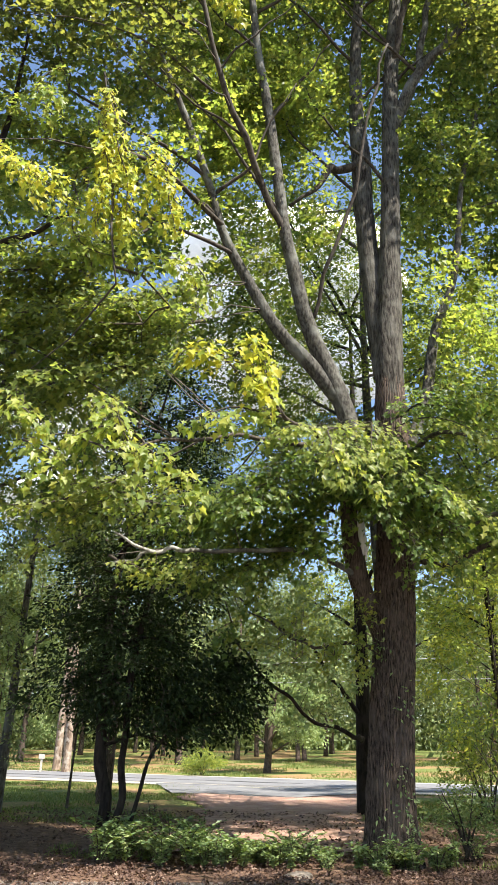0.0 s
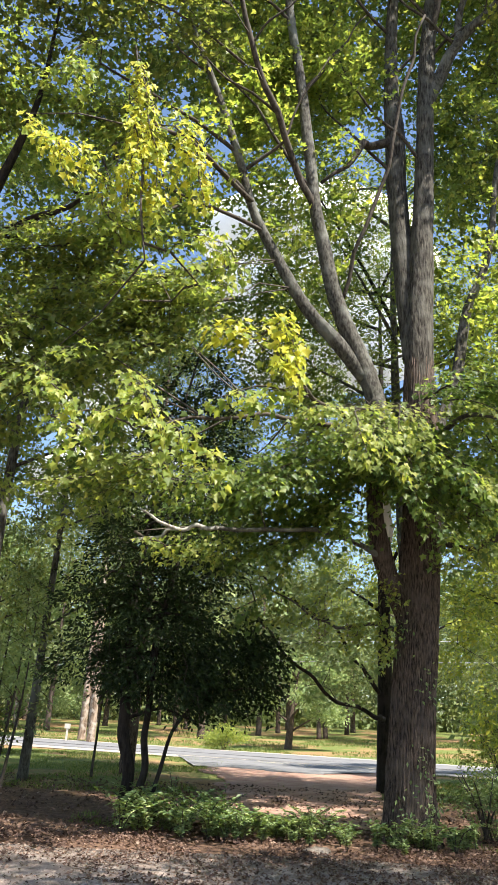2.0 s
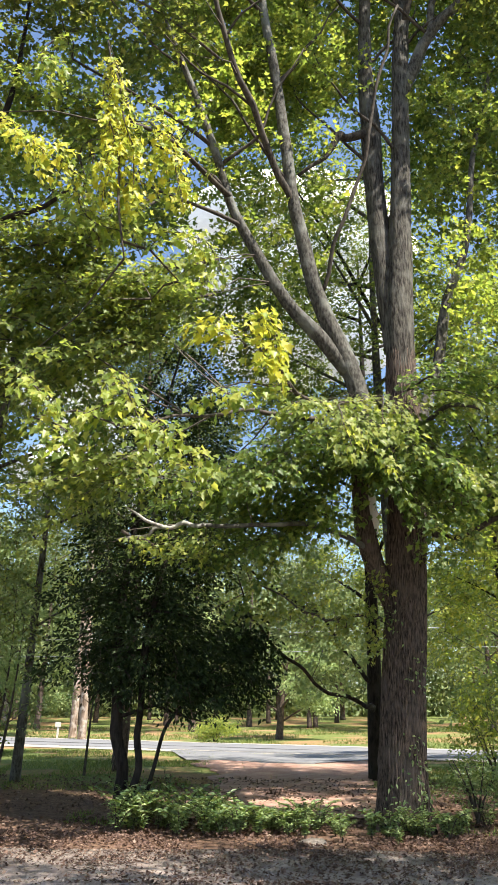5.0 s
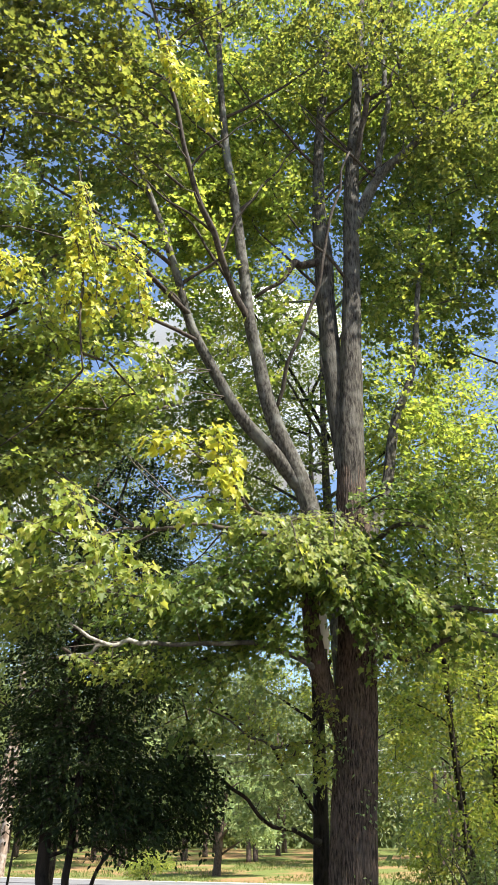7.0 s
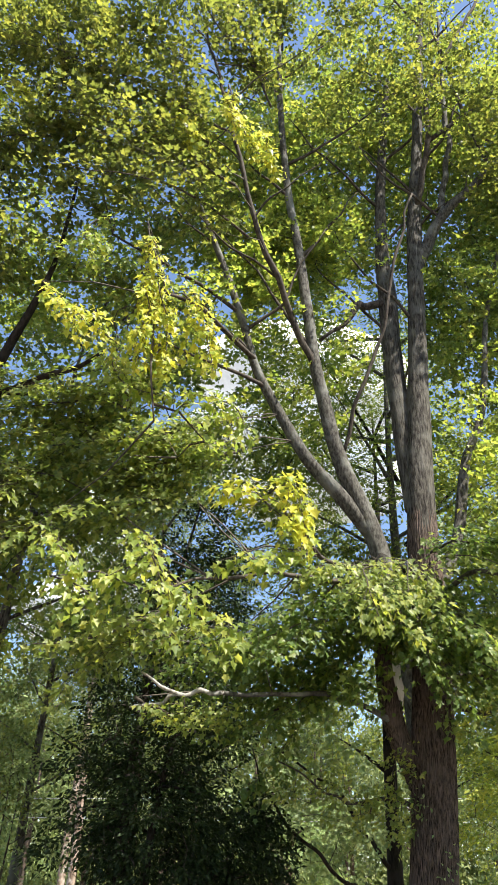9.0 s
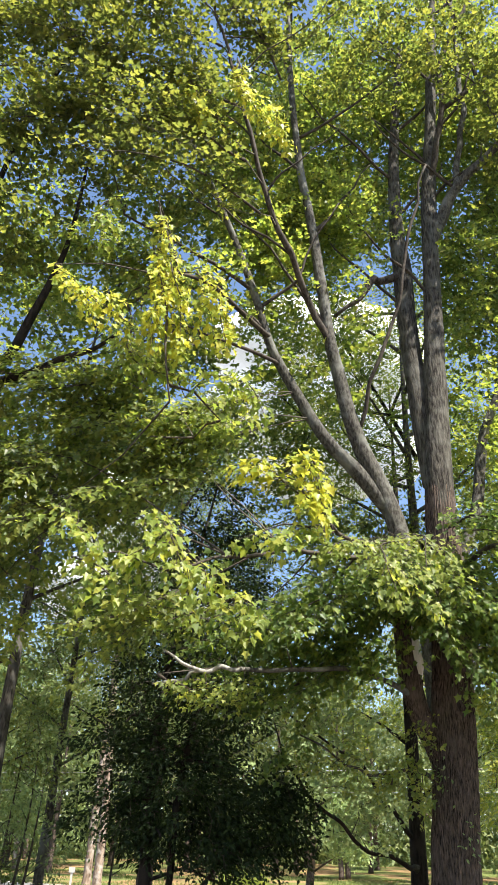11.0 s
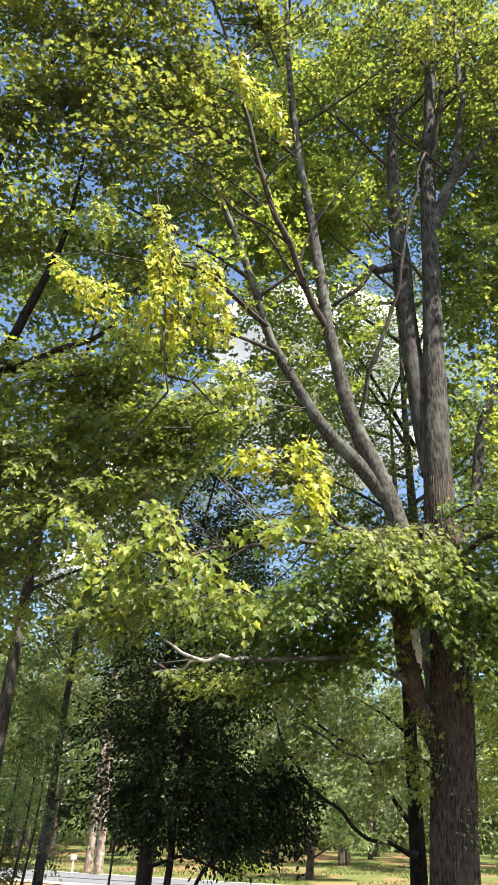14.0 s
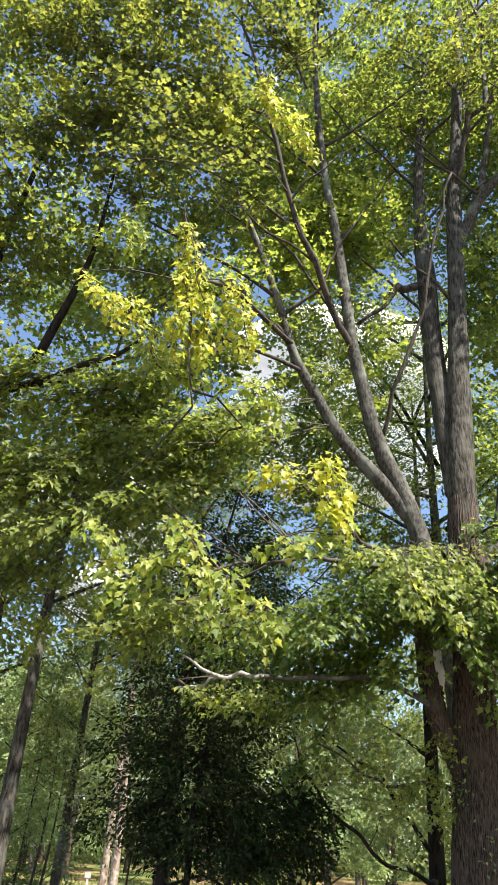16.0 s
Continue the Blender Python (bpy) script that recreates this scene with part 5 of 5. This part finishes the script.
for k, (x, y) in enumerate(((-24, 62), (20, 55))):
    bush(x, y, 2.2, 2.2, 200, 0.22, MIDLEAF, 520 + k, "rounded shrub at the edge of the far woods")


# ---- weeds in front of the trees ----
def weed(x, y, h, seed, tall=False):
    """A leafy weed: arching stems with paired leaves."""
    w = thing("weed", (x, y, 0), "tall spiky weed with narrow leaves" if tall else "leafy green weed on bare soil", "plant", "weeds along the driveway")
    rr = np.random.default_rng(seed)
    for k in range(2 if tall else 6):
        a = rr.uniform(0, 6.28)
        out = h * (0.15 if tall else rr.uniform(0.3, 0.75))
        hh = h * rr.uniform(0.65, 1.05)
        pts = [(x, y, -0.02, 0.008), (x + math.cos(a) * out * 0.35, y + math.sin(a) * out * 0.35, hh * 0.6, 0.006), (x + math.cos(a) * out, y + math.sin(a) * out, hh * (1 if tall else 0.85), 0.003)]
        stem = limb(pts, w, "stem", TWIGBARK, 4, 0.1, seed=seed + k)
        path = smooth_path(pts, 0.02)
        m = 90 if tall else 52
        i = rr.integers(int(len(path) * 0.2), len(path), m)
        ang = rr.uniform(0, 6.28, m)
        tip = np.stack([np.cos(ang), np.sin(ang), rr.uniform(-0.3, 0.5, m)], 1)
        part("foliage", leaf_mesh("foliage", path[i, :3], tip + (0, -0.2, 0), rr.normal(0, 0.35, (m, 3)) + (0, 0, 1), rr.uniform(0.035, 0.10, m) * (0.8 if tall else 1.0), WEEDLEAF, OVAL), stem)
    return w


wproto = [weed(-2.0, 12.55, 0.55, 601), weed(-1.2, 12.6, 0.42, 602), weed(-0.62, 12.75, 0.85, 603, True), weed(0.3, 12.6, 0.36, 604)]
rr = np.random.default_rng(8)
for k in range(84):
    if k < 70:
        x, y = rr.uniform(-2.15, 3.4), rr.normal(12.35, 0.35)
    elif k < 77:
        x, y = rr.uniform(3.0, 6.0), rr.uniform(12.2, 14.5)
    else:
        x, y = rr.uniform(-2.3, -1.2), rr.uniform(12.5, 13.4)
    if math.hypot(x - TX, y - TY) < 0.62:
        y -= 0.7
    copy_thing(wproto[int(rr.choice([0, 1, 3, 1, 2], p=[0.25, 0.25, 0.25, 0.15, 0.1]))], Matrix.Translation((x, y, 0)) @ Matrix.Rotation(rr.uniform(0, 6.28), 4, "Z") @ Matrix.Scale(rr.uniform(0.7, 1.3) * (1.05 if x < -0.6 else 0.9), 4))

# rock, sign, cables
rk = bmesh.new()
bmesh.ops.create_icosphere(rk, subdivisions=3, radius=1.0)
for vtx in rk.verts:
    d = noise.noise(vtx.co * 1.6) * 0.3 + noise.noise(vtx.co * 4) * 0.08
    vtx.co = Vector((vtx.co.x * 0.26, vtx.co.y * 0.16, max(-0.4, vtx.co.z) * 0.10)) * (1 + d)
rme = bpy.data.meshes.new("rock")
rk.to_mesh(rme)
rme.materials.append(STONE)
rock = tagged(new("rock", rme), "flat grey-brown rock among fallen leaves", "rock")
rock.location = (0.80, 11.3, 0.0)
rock.scale = (0.8, 0.8, 0.8)


def box(x0, y0, z0, x1, y1, z1, name, mat, bevel=0.008):
    b = bmesh.new()
    bmesh.ops.create_cube(b, size=1.0)
    for vtx in b.verts:
        vtx.co = Vector(((x0 + x1) / 2 + vtx.co.x * (x1 - x0), (y0 + y1) / 2 + vtx.co.y * (y1 - y0), (z0 + z1) / 2 + vtx.co.z * (z1 - z0)))
    bmesh.ops.bevel(b, geom=list(b.edges), offset=bevel, segments=2, affect="EDGES")
    me = bpy.data.meshes.new(name)
    b.to_mesh(me)
    me.materials.append(mat)
    return me


sign = thing("yard_sign", (-12.9, 50.5, 0), "small pale sign on a wooden post beside the road", "sign")
part("post", box(-12.97, 50.46, -0.1, -12.85, 50.54, 1.05, "post", POSTWOOD), sign)
part("panel", box(-13.1, 50.43, 0.80, -12.72, 50.46, 1.10, "panel", POSTWOOD), sign, "pale weathered panel")

for k, (z, off) in enumerate(((7.4, 0.0), (6.2, 0.3))):
    pts = []
    a, b = RC + RD * 60 + RN * 7.5, RC - RD * 60 + RN * 7.5
    for s in np.linspace(0, 1, 13):
        pts.append((a[0] + (b[0] - a[0]) * s, a[1] + (b[1] - a[1]) * s + off, z - 1.2 * 4 * s * (1 - s) * 0.5, 0.02))
    v, q, c = tube(pts, 6, 2.0, 0.0)
    tagged(new("overhead_cable", mesh_from("overhead_cable", v, [q, c], CABLE)), "thin overhead cable along the far side of the road", "cable", "cables along the road")
for s in (-60, 60):
    p = RC + RD * s + RN * 7.5
    up = thing("utility_pole", (p[0], p[1], 0), "weathered wooden utility pole", "pole", "poles along the road")
    limb([(p[0], p[1], -0.2, 0.16), (p[0], p[1], 4.5, 0.14), (p[0], p[1], 9, 0.12)], up, "shaft", POSTWOOD, 14, 0.6, rough=0.02)
    part("crossarm", box(p[0] - 0.9, p[1] - 0.06, 7.5, p[0] + 0.9, p[1] + 0.06, 7.62, "crossarm", POSTWOOD), up)

# clouds far away
for k, (az, el, w, h, seed) in enumerate(((3.4, 33, 6, 13, 1), (-14.0, 20, 12, 7, 3), (24, 16, 10, 5, 4), (-34, 22, 8, 6, 5))):
    cl = bmesh.new()
    rr = np.random.default_rng(700 + seed)
    D = 1900
    for j in range(16):
        a, e = radians(az + rr.normal(0, w * 0.42)), radians(max(6, el + rr.normal(0, h * 0.42)))
        rad = D * radians(rr.uniform(0.16, 0.4) * h)
        m = Matrix.Translation((D * math.sin(a) * math.cos(e), D * math.cos(a) * math.cos(e), D * math.sin(e))) @ Matrix.Diagonal((rad * 1.4, rad, rad * 0.75, 1))
        bmesh.ops.create_icosphere(cl, subdivisions=3, radius=1.0, matrix=m)
    for vtx in cl.verts:
        vtx.co += Vector(noise.noise_vector(vtx.co * 0.012)) * 30 + Vector(noise.noise_vector(vtx.co * 0.04)) * 10
    me = bpy.data.meshes.new("cloud")
    cl.to_mesh(me)
    me.materials.append(CLOUD)
    for poly in me.polygons:
        poly.use_smooth = True
    tagged(new("backdrop_cloud", me), "bright white cumulus cloud", "cloud", kind="structure")

# ---- grass, fallen leaves, stones ----
def scatter_blades(name, x0, x1, y0, y1, n, h, mat, label, clump=1.0):
    p = np.stack([rng.uniform(x0, x1, n), rng.uniform(y0, y1, n), np.full(n, 0.0)], 1)
    p[:, 2] = rise(p[:, 0], p[:, 1]) - 0.02
    keep = gap_field(p, clump, 3.3) > -0.15
    keep &= ~((p[:, 0] > -1.7 + 0.0 * p[:, 1]) & (p[:, 0] < 3.0 + 0.1 * (p[:, 1] - 13)) & (p[:, 1] < 34) & (rng.random(n) < 0.99))
    side = (p[:, :2] - RC) @ RN
    keep &= (side < -5.6) | (side > 5.0)
    p = p[keep]
    m = len(p)
    me = leaf_mesh(name, p, rng.normal(0, 0.35, (m, 3)) + (0, 0, 1), rng.normal(0, 1, (m, 3)) + (0, 0, 0.01), h * rng.uniform(0.5, 1.3, m), mat, BLADE)
    return tagged(new(name, me), label, "grass", kind="stuff")


BLADE = (BLADE[0] * (2.2, 1, 1), BLADE[1])
scatter_blades("lawn_grass", -16, 16, 18.5, 38, 110000, 0.085, GRASS, "thin grass between the trees and the road", 0.5)
scatter_blades("weedy_grass", -3.2, 6.5, 12.4, 14.4, 4500, 0.10, GRASS, "short grass at the foot of the trees", 1.6)
scatter_blades("far_grass", -40, 40, 44, 75, 60000, 0.16, GRASS, "sunlit grass across the road", 0.25)


def litter(name, x0, x1, y0, y1, n, size, mean, label):
    y = rng.normal(mean, (y1 - y0) * 0.3, n).clip(y0, y1) if mean else rng.uniform(y0, y1, n)
    p = np.stack([rng.uniform(x0, x1, n), y, rng.uniform(0.018, 0.05, n)], 1)
    p = p[gap_field(p, 1.3, 2.1) + rng.normal(0, 0.3, n) > -0.2]
    m = len(p)
    me = leaf_mesh(name, p, rng.normal(0, 1, (m, 3)) * (1, 1, 0.25), rng.normal(0, 0.4, (m, 3)) + (0, 0, 1), size * rng.uniform(0.5, 1.3, m), LITTER, MAPLE)
    return tagged(new(name, me), label, "leaves", kind="stuff")


litter("fallen_leaves", -8, 8, 8.6, 13.2, 42000, 0.045, 11.0, "brown fallen leaves along the driveway's edge")
litter("scattered_leaves", -7, 7, 7.4, 10.6, 6500, 0.03, 0, "brown leaves scattered on gravel")
litter("woodland_litter", -9, 9, 13, 22, 11000, 0.065, 0, "brown leaves under the trees")
n = 9000
gp = np.stack([rng.uniform(-6, 6, n), rng.uniform(7.4, 10.6, n), np.full(n, 0.016)], 1)
octa = np.array([(1, 0, 0), (0, 1, 0), (-1, 0, 0), (0, -1, 0), (0, 0, 0.8), (0, 0, -0.6)])
of = np.array([(0, 1, 4), (1, 2, 4), (2, 3, 4), (3, 0, 4)])
gs = rng.uniform(0.006, 0.02, n) ** 1.0
ga = rng.uniform(0, 6.28, n)
rot = np.stack([np.stack([np.cos(ga), -np.sin(ga), 0 * ga], -1), np.stack([np.sin(ga), np.cos(ga), 0 * ga], -1), np.stack([0 * ga, 0 * ga, 1 + 0 * ga], -1)], 1)
gv = gp[:, None] + gs[:, None, None] * np.einsum("nij,kj->nki", rot, octa * (1.3, 0.9, 0.8))
tagged(new("gravel_stones", mesh_from("gravel_stones", gv.reshape(-1, 3), (of[None] + np.arange(n)[:, None, None] * 6).reshape(-1, 3), STONE, False)), "small grey stones of the driveway", "gravel", kind="stuff")
